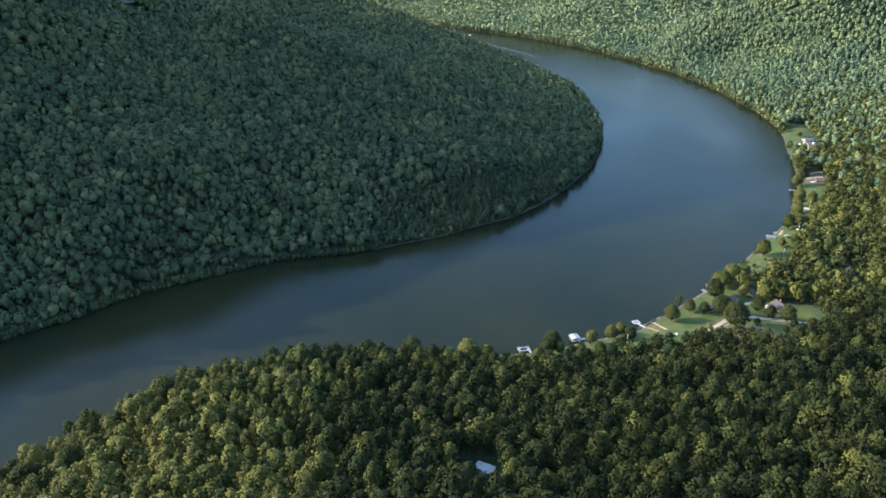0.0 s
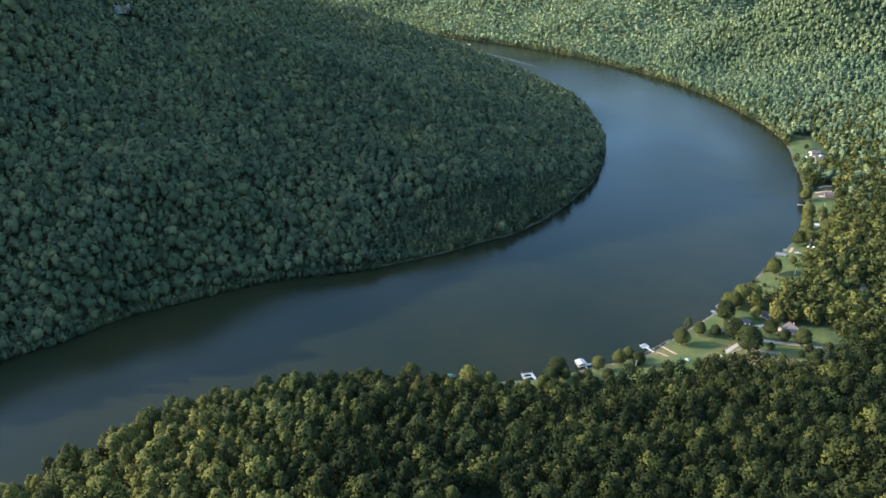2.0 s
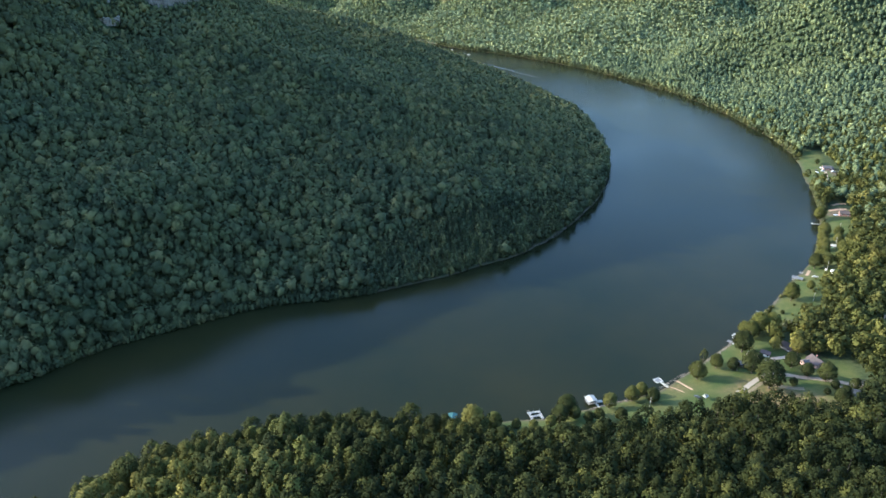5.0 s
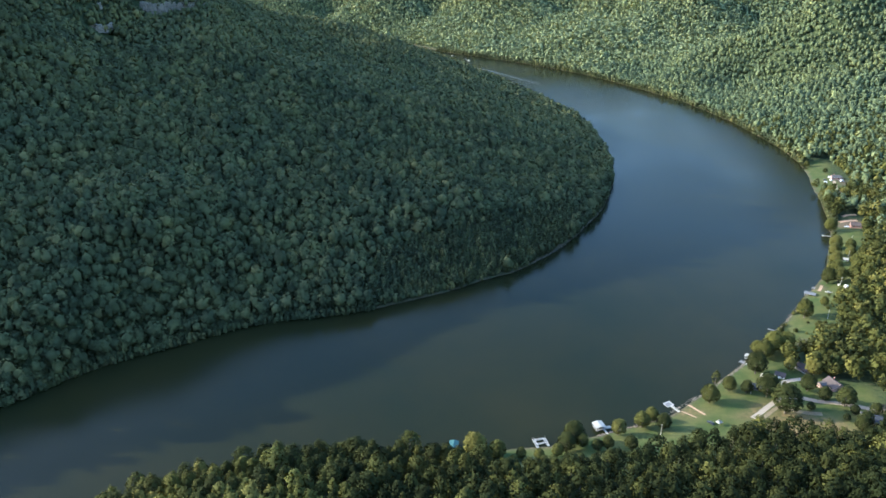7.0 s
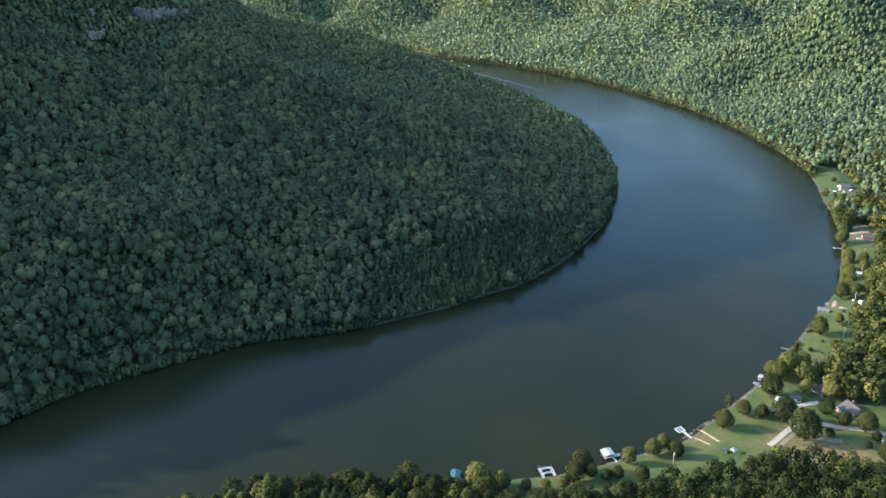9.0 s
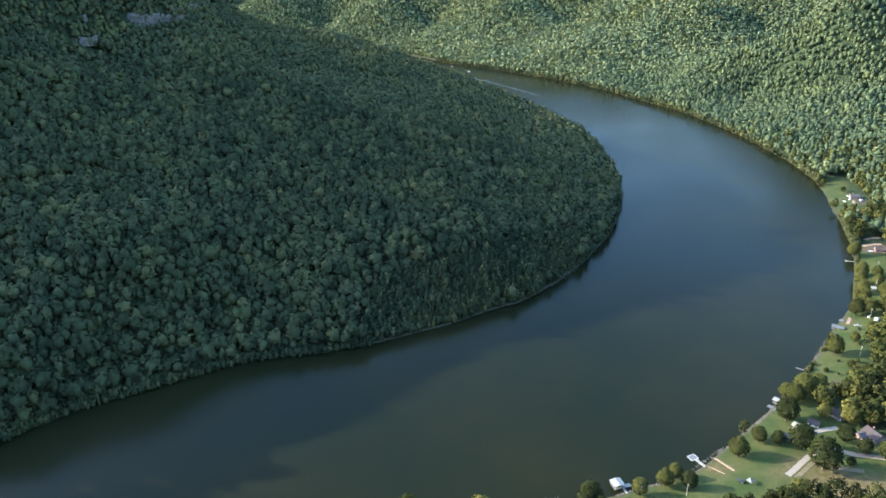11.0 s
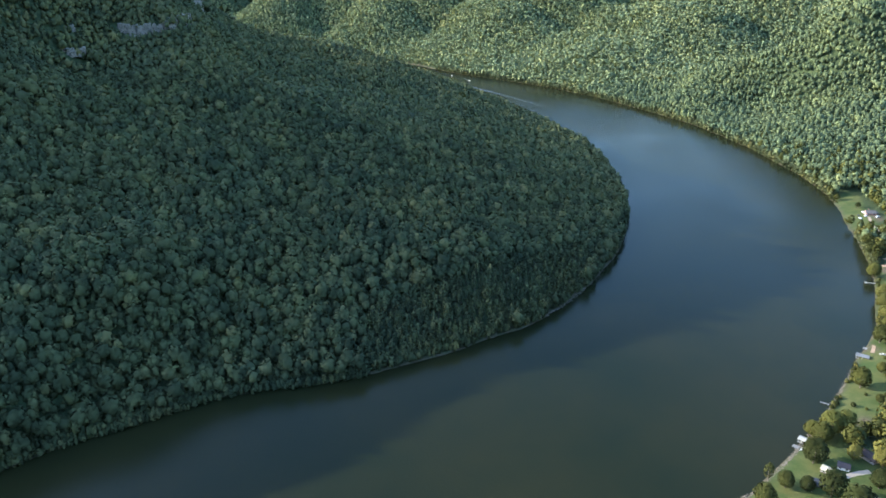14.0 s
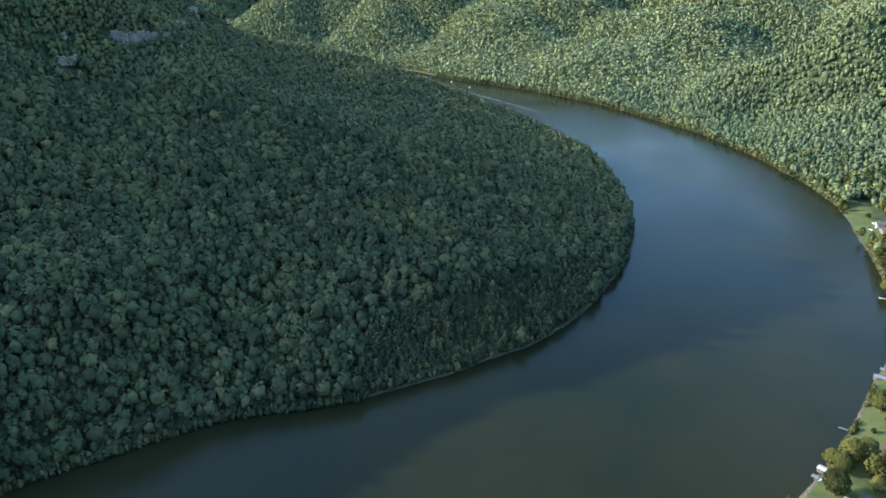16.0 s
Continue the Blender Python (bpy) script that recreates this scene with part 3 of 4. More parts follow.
WHITE_PAINT = plain("white_paint", (0.47, 0.44, 0.37), 0.6, 0, 1.0, 0.12)
GREEN_PAINT = plain("green_paint", (0.16, 0.26, 0.19), 0.6, 0, 1.0, 0.2)
PALE_BOARDS = plain("bleached_boards", (0.30, 0.27, 0.21), 0.8, 0, 2.5, 0.25, 0.01)
GREY_BOARDS = plain("weathered_boards", (0.17, 0.155, 0.14), 0.85, 0, 2.5, 0.3, 0.01)
POLE_WOOD = plain("pole_wood", (0.42, 0.38, 0.32), 0.85, 0, 2.0, 0.25)
FLOATS = plain("dark_floats", (0.05, 0.05, 0.055), 0.7, 0, 1.0, 0.3)
CONCRETE = plain("concrete", (0.26, 0.21, 0.15), 0.9, 0, 0.7, 0.18, 0.01)
GRAVEL = plain("pale_gravel", (0.24, 0.182, 0.118), 0.95, 0, 1.2, 0.25, 0.02)
CLAY = plain("orange_clay", (0.28, 0.185, 0.11), 0.95, 0, 1.0, 0.3, 0.02)
VERGE = plain("worn_grass", (0.15, 0.115, 0.06), 0.95, 0, 1.0, 0.4, 0.02)
ROCK = plain("pale_sandstone", (0.21, 0.185, 0.14), 0.9, 0, 0.35, 0.5, 0.15)
STONE = plain("riprap_stone", (0.13, 0.105, 0.075), 0.9, 0, 0.9, 0.35, 0.04)
RUBBER = plain("black_rubber", (0.03, 0.03, 0.03), 0.85, 0, 2.0, 0.3)
CAR_PAINT = plain("white_car_paint", (0.6, 0.6, 0.6), 0.3, 0, 1.0, 0.06)
DARK_PAINT = plain("dark_car_paint", (0.03, 0.033, 0.035), 0.5, 0, 1.0, 0.2)
GLASS, _, gb = material("window_glass", 0.06, 0, 0.5)
gb.inputs["Base Color"].default_value = (0.02, 0.025, 0.03, 1)


def block(bm, c, s, turn=0.0, bevel=0.0, tilt=None):
    m = Matrix.Translation(c) @ Matrix.Rotation(turn, 4, "Z")
    if tilt:
        m = m @ tilt
    made = bmesh.ops.create_cube(bm, size=1, matrix=m @ Matrix.Diagonal((*s, 1)))
    if bevel:
        es = list({e for v in made["verts"] for e in v.link_edges})
        bmesh.ops.bevel(bm, geom=es, offset=bevel, segments=1, affect="EDGES")
    return bm


def rod(bm, a, b, ra, rb, sides=8):
    a, b = Vector(a), Vector(b)
    m = Matrix.Translation((a + b) / 2) @ (b - a).to_track_quat("Z", "Y").to_matrix().to_4x4()
    bmesh.ops.create_cone(bm, cap_ends=True, segments=sides, radius1=ra, radius2=rb, depth=(b - a).length, matrix=m)
    return bm


def B():
    return bmesh.new()


def prism(bm, profile, y0, y1):
    """A profile in x and z drawn out along y."""
    a = [bm.verts.new((x, y0, z)) for x, z in profile]
    b = [bm.verts.new((x, y1, z)) for x, z in profile]
    n = len(profile)
    bm.faces.new(a)
    bm.faces.new(b[::-1])
    for i in range(n):
        bm.faces.new((a[i], b[i], b[(i + 1) % n], a[(i + 1) % n]))
    bmesh.ops.recalc_face_normals(bm, faces=bm.faces)
    return bm


def gable(wide, deep, low, rise, over=0.5, thick=0.22):
    w = wide / 2 + over
    drop = rise * over / (wide / 2)
    return prism(B(), [(-w, low - drop), (0, low + rise), (w, low - drop), (w, low - drop - thick), (0, low + rise - thick), (-w, low - drop - thick)], -deep / 2 - over, deep / 2 + over)


def thing(name, x, y, turn, label, category, group="", z=None, kind=""):
    ob = new(name)
    ob.matrix_world = pose(x, y, height(x, y) if z is None else z, 0, 0, turn)
    return tagged(ob, label, category, group, kind)


def sheet_ribs(roof, wide, deep, low, rise, mat, over, count):
    """Standing ribs of a sheet-metal roof."""
    for k in range(count):
        y = -deep / 2 - over + (deep + 2 * over) * (k + 0.5) / count
        for s in (-1, 1):
            w = wide / 2 + over
            drop = rise * over / (wide / 2)
            part("rib", prism(B(), [(s * w, low - drop + 0.02), (0, low + rise + 0.02), (0, low + rise + 0.07), (s * w, low - drop + 0.07)], y - 0.04, y + 0.04), mat, roof)


def window_part(wall, x, y, z, w, h, face):
    """A window with a frame and a pane, set a little proud of a wall that faces along face."""
    fx, fy = face
    turn = math.atan2(fy, fx)
    fr = B()
    for s in (-1, 1):
        for c, sz in ((Vector((0.03, s * (w / 2 + 0.06), 0)), (0.12, 0.12, h + 0.24)), (Vector((0.03, 0, s * (h / 2 + 0.06))), (0.12, w, 0.12))):
            block(fr, Vector((x, y, z)) + Matrix.Rotation(turn, 3, "Z") @ c, sz, turn)
    frame_ob = part("window", fr, WHITE_PAINT, wall)
    part("pane", block(B(), Vector((x, y, z)) + Matrix.Rotation(turn, 3, "Z") @ Vector((0.01, 0, 0)), (0.06, w, h), turn), GLASS, frame_ob, "dark window glass")


def house(x, y, turn, wide, deep, wall_h, rise, wall_mat, roof_mat, label, chimney=True, porch=False, name="house"):
    ob = thing(name, x, y, turn, label, "house" if name == "house" else name.replace("_", " "))
    t = 0.25
    walls = B()
    for s in (-1, 1):
        block(walls, (s * (wide / 2 - t / 2), 0, wall_h / 2 - 0.4), (t, deep, wall_h + 0.8))
        block(walls, (0, s * (deep / 2 - t / 2), wall_h / 2 - 0.4), (wide - 2 * t, t, wall_h + 0.8))
        prism(walls, [(-wide / 2 + t, wall_h), (wide / 2 - t, wall_h), (0, wall_h + rise - 0.3)], s * (deep / 2) - (t if s > 0 else 0), s * (deep / 2) + (t if s < 0 else 0))
    wall = part("wall", walls, wall_mat, ob)
    roof = part("roof", gable(wide, deep, wall_h, rise), roof_mat, ob)
    part("ridge_cap", block(B(), (0, 0, wall_h + rise + 0.04), (0.5, deep + 1.0, 0.1)), roof_mat, roof)
    if chimney:
        ch = part("chimney", block(B(), (wide * 0.18, deep * 0.2, wall_h + rise * 0.8 + 0.6), (0.8, 0.8, 1.8), 0, 0.04), RED_BRICK, roof)
    for s in (-1, 1):
        for k in (-0.28, 0.28):
            window_part(wall, s * wide / 2, k * deep, wall_h * 0.55, 1.3, 1.2, (s, 0))
        window_part(wall, wide * 0.25, s * deep / 2, wall_h * 0.55, 1.2, 1.2, (0, s))
    door = part("door", block(B(), (-wide * 0.2, -deep / 2 - 0.03, 1.02), (0.95, 0.08, 2.05), 0, 0.01), GREY_BOARDS, ob, "plain boarded door")
    part("handle", rod(B(), (-wide * 0.2 + 0.36, -deep / 2 - 0.12, 1.0), (-wide * 0.2 + 0.36, -deep / 2 - 0.06, 1.0), 0.04, 0.04), GREY_METAL, door)
    if porch:
        deck = part("porch", block(B(), (0, -deep / 2 - 1.6, 0.25), (wide * 0.8, 3.0, 0.5), 0, 0.03), GREY_BOARDS, ob)
        for k in (-0.38, 0, 0.38):
            part("post", block(B(), (k * wide, -deep / 2 - 2.9, 1.5), (0.16, 0.16, 2.2)), WHITE_PAINT, deck)
        part("porch_roof", block(B(), (0, -deep / 2 - 1.6, 2.7), (wide * 0.86, 3.4, 0.14)), roof_mat, ob)
    return ob


def deck_boards(parent, x0, x1, y0, y1, z, mat, along="x", board=0.55):
    """A deck of separate boards on a frame."""
    span = (y1 - y0) if along == "x" else (x1 - x0)
    n = max(2, int(span / board))
    for k in range(n):
        q = (k + 0.5) / n
        if along == "x":
            part("board", block(B(), ((x0 + x1) / 2, y0 + span * q, z), (x1 - x0, span / n * 0.93, 0.06)), mat, parent)
        else:
            part("board", block(B(), (x0 + span * q, (y0 + y1) / 2, z), (span / n * 0.93, y1 - y0, 0.06)), mat, parent)


def float_part(ob, x0, x1, y0, y1, z=0.12):
    part("float", block(B(), ((x0 + x1) / 2, (y0 + y1) / 2, z), (x1 - x0 - 0.2, y1 - y0 - 0.2, 0.42), 0, 0.05), FLOATS, ob)


def pile(ob, x, y, top, mat=GREY_BOARDS):
    part("pile", rod(B(), (x, y, -3.0), (x, y, top), 0.14, 0.12), mat, ob)


# ---- docks ----
def platform_dock(x, y, turn):
    """A float at the end of a gangway."""
    ob = thing("floating_dock", x, y, turn, "pale square floating dock with a sloping gangway to the lawn", "dock", "docks along the bank", 0.0)
    float_part(ob, -2.7, 2.7, -2.2, 2.2)
    deck_boards(ob, -2.6, 2.6, -2.1, 2.1, 0.42, GREY_BOARDS, "x")
    for sx, sy, wx, wy in ((0, 2.25, 5.7, 0.34), (0, -2.25, 5.7, 0.34), (-2.72, 0, 0.34, 4.2), (2.72, 0, 0.34, 4.2)):
        part("kerb", block(B(), (sx, sy, 0.52), (wx, wy, 0.24), 0, 0.03), WHITE_PAINT, ob, "white painted kerb")
    part("bench", block(block(B(), (-1.6, 1.6, 0.86), (1.5, 0.45, 0.08)), (-1.6, 1.6, 0.62), (1.3, 0.1, 0.42)), WHITE_PAINT, ob)
    gang = part("gangway", block(B(), (0.4, -6.3, 0.62), (1.7, 8.2, 0.14), 0, 0, Matrix.Rotation(-0.06, 4, "X")), PALE_BOARDS, ob, "bleached gangway")
    for s in (-1, 1):
        part("rail", block(B(), (0.4 + s * 0.8, -6.3, 1.15), (0.08, 8.2, 0.08), 0, 0, Matrix.Rotation(-0.06, 4, "X")), WHITE_PAINT, gang)
        for k in range(4):
            part("baluster", block(B(), (0.4 + s * 0.8, -9.6 + 2.2 * k, 0.95), (0.07, 0.07, 0.6)), WHITE_PAINT, gang)
    for sx, sy in ((-2.5, 2.0), (2.5, 2.0), (2.5, -2.0)):
        pile(ob, sx * 1.12, sy * 1.12, 1.5)
    return ob


def boathouse(x, y, turn, wide, deep, roof_mat, label, walk=6.0, side_deck=0.0):
    """A roof on posts over a slip, with decks on three sides."""
    ob = thing("boathouse", x, y, turn, label, "boathouse", "docks along the bank", 0.0)
    for s in (-1, 1):
        float_part(ob, s * (wide / 2 - 0.6) - 0.6, s * (wide / 2 - 0.6) + 0.6, -deep / 2, deep / 2)
        deck_boards(ob, s * (wide / 2 - 0.6) - 0.6, s * (wide / 2 - 0.6) + 0.6, -deep / 2, deep / 2, 0.45, GREY_BOARDS, "x", 0.9)
        for k in (-1, 0, 1):
            part("post", block(B(), (s * (wide / 2 - 0.25), k * (deep / 2 - 0.3), 1.5), (0.16, 0.16, 3.0)), WHITE_PAINT, ob)
    deck_boards(ob, -wide / 2 + 1.2, wide / 2 - 1.2, -deep / 2, -deep / 2 + 1.4, 0.45, GREY_BOARDS, "y", 0.9)
    roof = part("roof", gable(wide, deep, 3.0, 0.75, 0.4, 0.16), roof_mat, ob)
    sheet_ribs(roof, wide, deep, 3.0, 0.75, roof_mat, 0.4, 7)
    for s in (-1, 1):
        part("beam", block(B(), (0, s * (deep / 2 - 0.3), 2.86), (wide, 0.16, 0.24)), WHITE_PAINT, ob)
        part("bunk", block(B(), (s * 0.7, 0.2, 0.5), (0.15, deep * 0.8, 0.2)), GREY_METAL, ob)
    if walk:
        part("gangway", block(B(), (wide / 2 - 0.8, -deep / 2 - walk / 2, 0.62), (1.4, walk, 0.14)), PALE_BOARDS, ob)
    if side_deck:
        deck_boards(ob, wide / 2, wide / 2 + side_deck, -deep / 2, -deep / 2 + 2.6, 0.46, PALE_BOARDS, "y", 0.7)
        float_part(ob, wide / 2, wide / 2 + side_deck, -deep / 2, -deep / 2 + 2.6)
    return ob


def slip_dock(x, y, turn):
    """Open slips between finger piers."""
    ob = thing("slip_dock", x, y, turn, "open timber boat slip with pale finger piers", "dock", "docks along the bank", 0.0)
    for x0, x1, y0, y1, along in ((-4.2, -3.0, -4.5, 4.5, "x"), (3.0, 4.4, -4.5, 4.0, "x"), (-3.0, 3.0, 2.9, 4.1, "y"), (-3.0, 3.0, -1.2, -0.1, "y")):
        float_part(ob, x0, x1, y0, y1)
        deck_boards(ob, x0, x1, y0, y1, 0.45, GREY_BOARDS, along, 0.7)
        long_x = x1 - x0 > y1 - y0
        for k in (0, 1):
            c = ((x0 + x1) / 2, y0 if k == 0 else y1, 0.58) if long_x else (x0 if k == 0 else x1, (y0 + y1) / 2, 0.58)
            part("edge_rail", block(B(), c, (x1 - x0, 0.26, 0.14) if long_x else (0.26, y1 - y0, 0.14)), WHITE_PAINT, ob, "white edge rail")
    for px, py in ((-4.3, 4.6), (4.5, 4.2), (-4.3, -0.6), (4.5, -0.6), (0, 4.2)):
        pile(ob, px, py, 2.2)
    part("lift_frame", block(block(B(), (-3.6, 4.4, 1.5), (0.16, 0.16, 2.4)), (-3.6, 1.4, 2.6), (0.16, 6.0, 0.16)), GREY_BOARDS, ob)
    return ob


def jetty(x, y, turn, long, wide, mat, label, head=0.0):
    ob = thing("jetty", x, y, turn, label, "jetty", "docks along the bank", 0.0)
    deck_boards(ob, -wide / 2, wide / 2, -long / 2, long / 2, 0.6, mat, "x", 0.6)
    for s in (-1, 1):
        part("stringer", block(B(), (s * wide * 0.35, 0, 0.48), (0.15, long, 0.18)), GREY_BOARDS, ob)
    if head:
        deck_boards(ob, -head / 2, head / 2, long / 2, long / 2 + 1.8, 0.6, mat, "y", 0.6)
    for k in (-0.4, 0.0, 0.45):
        for s in (-1, 1):
            pile(ob, s * (wide / 2 + 0.1), k * long, 1.0)
    return ob


platform_dock(157.2, 481.5, 24)
boathouse(102.6, 457.5, 16, 6.4, 6.0, WHITE_METAL, "white sheet-metal boathouse roof on posts with a side deck", 5.0, 5.0)
slip_dock(61.5, 443.0, 14)
boathouse(4.3, 440.0, -8, 5.4, 6.6, TEAL_METAL, "teal sheet-metal boathouse roof beside the wooded bank", 5.0)
boathouse(336.0, 639.5, 52, 5.0, 9.0, GREY_METAL, "long grey sheet-metal boathouse roof on posts", 5.0)
jetty(329.0, 627.5, 52, 10.0, 1.6, PALE_BOARDS, "pale timber jetty beside the grey boathouse")
jetty(347.5, 653.5, 55, 5.0, 3.6, GREY_BOARDS, "short dark timber landing with weathered boards")
jetty(423.5, 775.5, 72, 8.0, 1.5, PALE_BOARDS, "white timber jetty with a short cross head", 4.0)
jetty(274.5, 580.0, 55, 6.0, 1.3, GREY_BOARDS, "short dark timber jetty by the rocky bank")
boathouse(237.4, 538.0, 42, 4.6, 4.6, WHITE_METAL, "small white roofed dock under overhanging trees", 0.0, 0.0)
jetty(230.5, 533.0, 42, 4.0, 3.4, GREY_BOARDS, "low grey landing stage with a moored boat")

# ---- houses and sheds ----
house(277, 490, 14, 9, 11, 3.0, 2.8, PINK_BRICK, BROWN_SHINGLE, "pale red brick house with a brown shingle roof among trees", True)
house(270.5, 491, 104, 6, 6, 2.5, 1.4, PINK_BRICK, GREY_SHINGLE, "low brick garage with a grey shingle roof", False, name="garage")
house(247, 507, 58, 5.5, 6.5, 2.5, 1.4, PALE_SIDING, BROWN_SHINGLE, "small pale shed with a brown-grey shingle roof", False, name="shed")
house(222.5, 493.5, 70, 5.5, 8, 2.6, 1.6, GREY_BOARDS, DARK_SHINGLE, "dark boarded cabin with a slate-grey roof by round trees", False, name="cabin")
house(268, 514, 20, 7, 10, 2.7, 1.7, GREY_BOARDS, BROWN_SHINGLE, "brown-roofed boarded house behind a pale tree", False)
house(276, 444, 65, 9, 12, 2.9, 2.2, GREY_BOARDS, DARK_SHINGLE, "weathered house with a dark shingle roof at the wood's edge", True)
house(20, 418.5, 80, 8.5, 12, 2.9, 2.2, PALE_SIDING, DARK_SHINGLE, "house with a dark blue-grey roof hidden in trees", True)
house(462, 791, 68, 8.5, 11, 3.0, 2.2, RED_BRICK, BROWN_SHINGLE, "red brick house with a brown roof beside a green lawn", True, True)
house(528, 958, 75, 8, 11, 3.0, 2.1, PINK_BRICK, GREY_SHINGLE, "pink-walled house with a grey roof on a bare yard", True, True)
house(404, 706, 60, 4, 5, 2.3, 1.0, GREEN_PAINT, WHITE_METAL, "small green shed with a white sheet roof", False, name="shed")
house(236, 503, 35, 5, 8.5, 2.5, 1.2, GREY_BOARDS, TAN_METAL, "long tan sheet-roofed carport beside a large tree", False, name="carport")


def metal_cabin(x, y, turn):
    ob = thing("cabin", x, y, turn, "cabin with a white sheet-metal roof in a forest clearing", "cabin")
    wall = part("wall", block(B(), (0, 0, 1.2), (9.4, 4.8, 2.8)), GREY_BOARDS, ob)
    a = part("roof", prism(B(), [(-5.2, 2.6), (0.2, 2.75), (0.2, 2.9), (-5.2, 2.75)], -2.7, 2.7), WHITE_METAL, ob)
    b = part("roof", prism(B(), [(-0.1, 3.0), (5.4, 2.8), (5.4, 2.95), (-0.1, 3.15)], -3.6, 2.9), WHITE_METAL, ob)
    for k in range(6):
        part("rib", block(B(), (-4.8 + k * 0.9, 0, 2.86), (0.06, 5.3, 0.05)), WHITE_METAL, a)
        part("rib", block(B(), (0.5 + k * 0.9, -0.35, 3.08), (0.06, 6.3, 0.05)), WHITE_METAL, b)
    part("flue", rod(B(), (-2.4, 0.6, 2.7), (-2.4, 0.6, 3.9), 0.14, 0.14), FLOATS, a)
    part("door", block(B(), (1.0, -2.43, 0.9), (0.95, 0.08, 2.05)), PALE_SIDING, ob)
    window_part(wall, -2.5, -2.4, 1.3, 1.1, 0.9, (0, -1))
    return ob


metal_cabin(20.5, 276.5, -32)


def awning(x, y, turn, wide, deep, label):
    """A white fabric shelter on legs."""
    ob = thing("shelter", x, y, turn, label, "canopy")
    bm = B()
    lo = [bm.verts.new((sx * wide / 2, sy * deep / 2, 2.3)) for sx, sy in ((-1, -1), (1, -1), (1, 1), (-1, 1))]
    hi = [bm.verts.new((sx * wide / 6, sy * deep / 6, 3.2)) for sx, sy in ((-1, -1), (1, -1), (1, 1), (-1, 1))]
    for i in range(4):
        bm.faces.new((lo[i], lo[(i + 1) % 4], hi[(i + 1) % 4], hi[i]))
    bm.faces.new(hi)
    bmesh.ops.solidify(bm, geom=bm.faces[:], thickness=0.05)
    part("canopy", bm, WHITE_PAINT, ob)
    for sx in (-1, 1):
        for sy in (-1, 1):
            part("leg", rod(B(), (sx * wide * 0.48, sy * deep * 0.48, -0.3), (sx * wide * 0.48, sy * deep * 0.48, 2.32), 0.05, 0.05), GREY_METAL, ob)
    return ob


awning(181, 452, 30, 4.2, 3.4, "white fabric shelter on legs at the wood's edge")


def round_tank(x, y):
    ob = thing("tank", x, y, 0, "white domed tank standing on the lawn", "tank")
    bm = B()
    profile = [(0.0, 3.3), (1.0, 3.2), (1.7, 2.8), (2.0, 2.2), (2.0, -0.3)]
    rings = [[bm.verts.new((r * math.cos(a), r * math.sin(a), z)) for a in np.linspace(0, 2 * math.pi, 16, endpoint=False)] for r, z in profile[1:]]
    tip = bm.verts.new((0, 0, 3.3))
    for i in range(16):
        bm.faces.new((tip, rings[0][i], rings[0][(i + 1) % 16]))
        for a, b in zip(rings, rings[1:]):
            bm.faces.new((a[i], b[i], b[(i + 1) % 16], a[(i + 1) % 16]))
    bmesh.ops.recalc_face_normals(bm, faces=bm.faces)
    part("shell", bm, WHITE_PAINT, ob)
    part("hatch", rod(B(), (0, 0, 3.2), (0, 0, 3.45), 0.4, 0.36, 12), GREY_METAL, ob)
    for s in (-1, 1):
        part("ladder_rail", block(B(), (2.05, s * 0.25, 1.3), (0.06, 0.06, 2.8)), GREY_METAL, ob)
    return ob


round_tank(370.5, 643.5)
round_tank(368.8, 652).matrix_world = pose(368.8, 652, height(368.8, 652), 0, 0, 40) @ Matrix.Diagonal((0.45, 0.45, 0.5, 1))


# ---- boats and vehicles ----
def hull(long, wide, high):
    bm = B()
    rows = []
    for u, w, k in ((-0.5, 0.86, 0.0), (-0.25, 1.0, 0.0), (0.1, 0.98, 0.03), (0.33, 0.7, 0.12), (0.5, 0.04, 0.3)):
        rows.append([bm.verts.new((s * wide / 2 * w * f, u * long, z * high + k * high)) for s, f, z in ((-1, 1, 1), (-1, 0.8, 0.25), (-1, 0.0, 0), (1, 0.8, 0.25), (1, 1, 1))])
    for a, b in zip(rows, rows[1:]):
        for i in range(4):
            bm.faces.new((a[i], a[i + 1], b[i + 1], b[i]))
        bm.faces.new((a[4], a[0], b[0], b[4]))
    bm.faces.new(rows[0])
    bm.faces.new(rows[-1][::-1])
    bmesh.ops.recalc_face_normals(bm, faces=bm.faces)
    return bm


def motorboat(x, y, turn, size, label, group="", z=-0.25):
    ob = thing("motorboat", x, y, turn, label, "boat", group, z)
    part("hull", hull(size, size * 0.34, size * 0.14), WHITE_PAINT, ob)
    part("deckhouse", block(B(), (0, size * 0.06, size * 0.2), (size * 0.22, size * 0.24, size * 0.13), 0, size * 0.02), WHITE_PAINT, ob)
    part("windscreen", block(B(), (0, size * 0.19, size * 0.2), (size * 0.2, size * 0.03, size * 0.08), 0, 0, Matrix.Rotation(0.5, 4, "X")), GLASS, ob)
    part("cockpit", block(B(), (0, -size * 0.28, size * 0.145), (size * 0.22, size * 0.24, size * 0.02)), GREY_BOARDS, ob)
    part("outboard", block(B(), (0, -size * 0.53, size * 0.12), (size * 0.06, size * 0.08, size * 0.16), 0, size * 0.01), FLOATS, ob)
    return ob


motorboat(85, 2033, 215, 9.5, "white motorboat under way on the far reach", "boats on the river")
motorboat(41, 2128, 215, 8.0, "small white motorboat on the far reach", "boats on the river")
motorboat(232.5, 529.6, 130, 5.0, "small white boat moored at a landing", "", -0.2)
trailer_z = height(352, 639)
motorboat(352, 639, 78, 6.0, "white boat parked on the grass by the boathouses", "", trailer_z + 0.05)


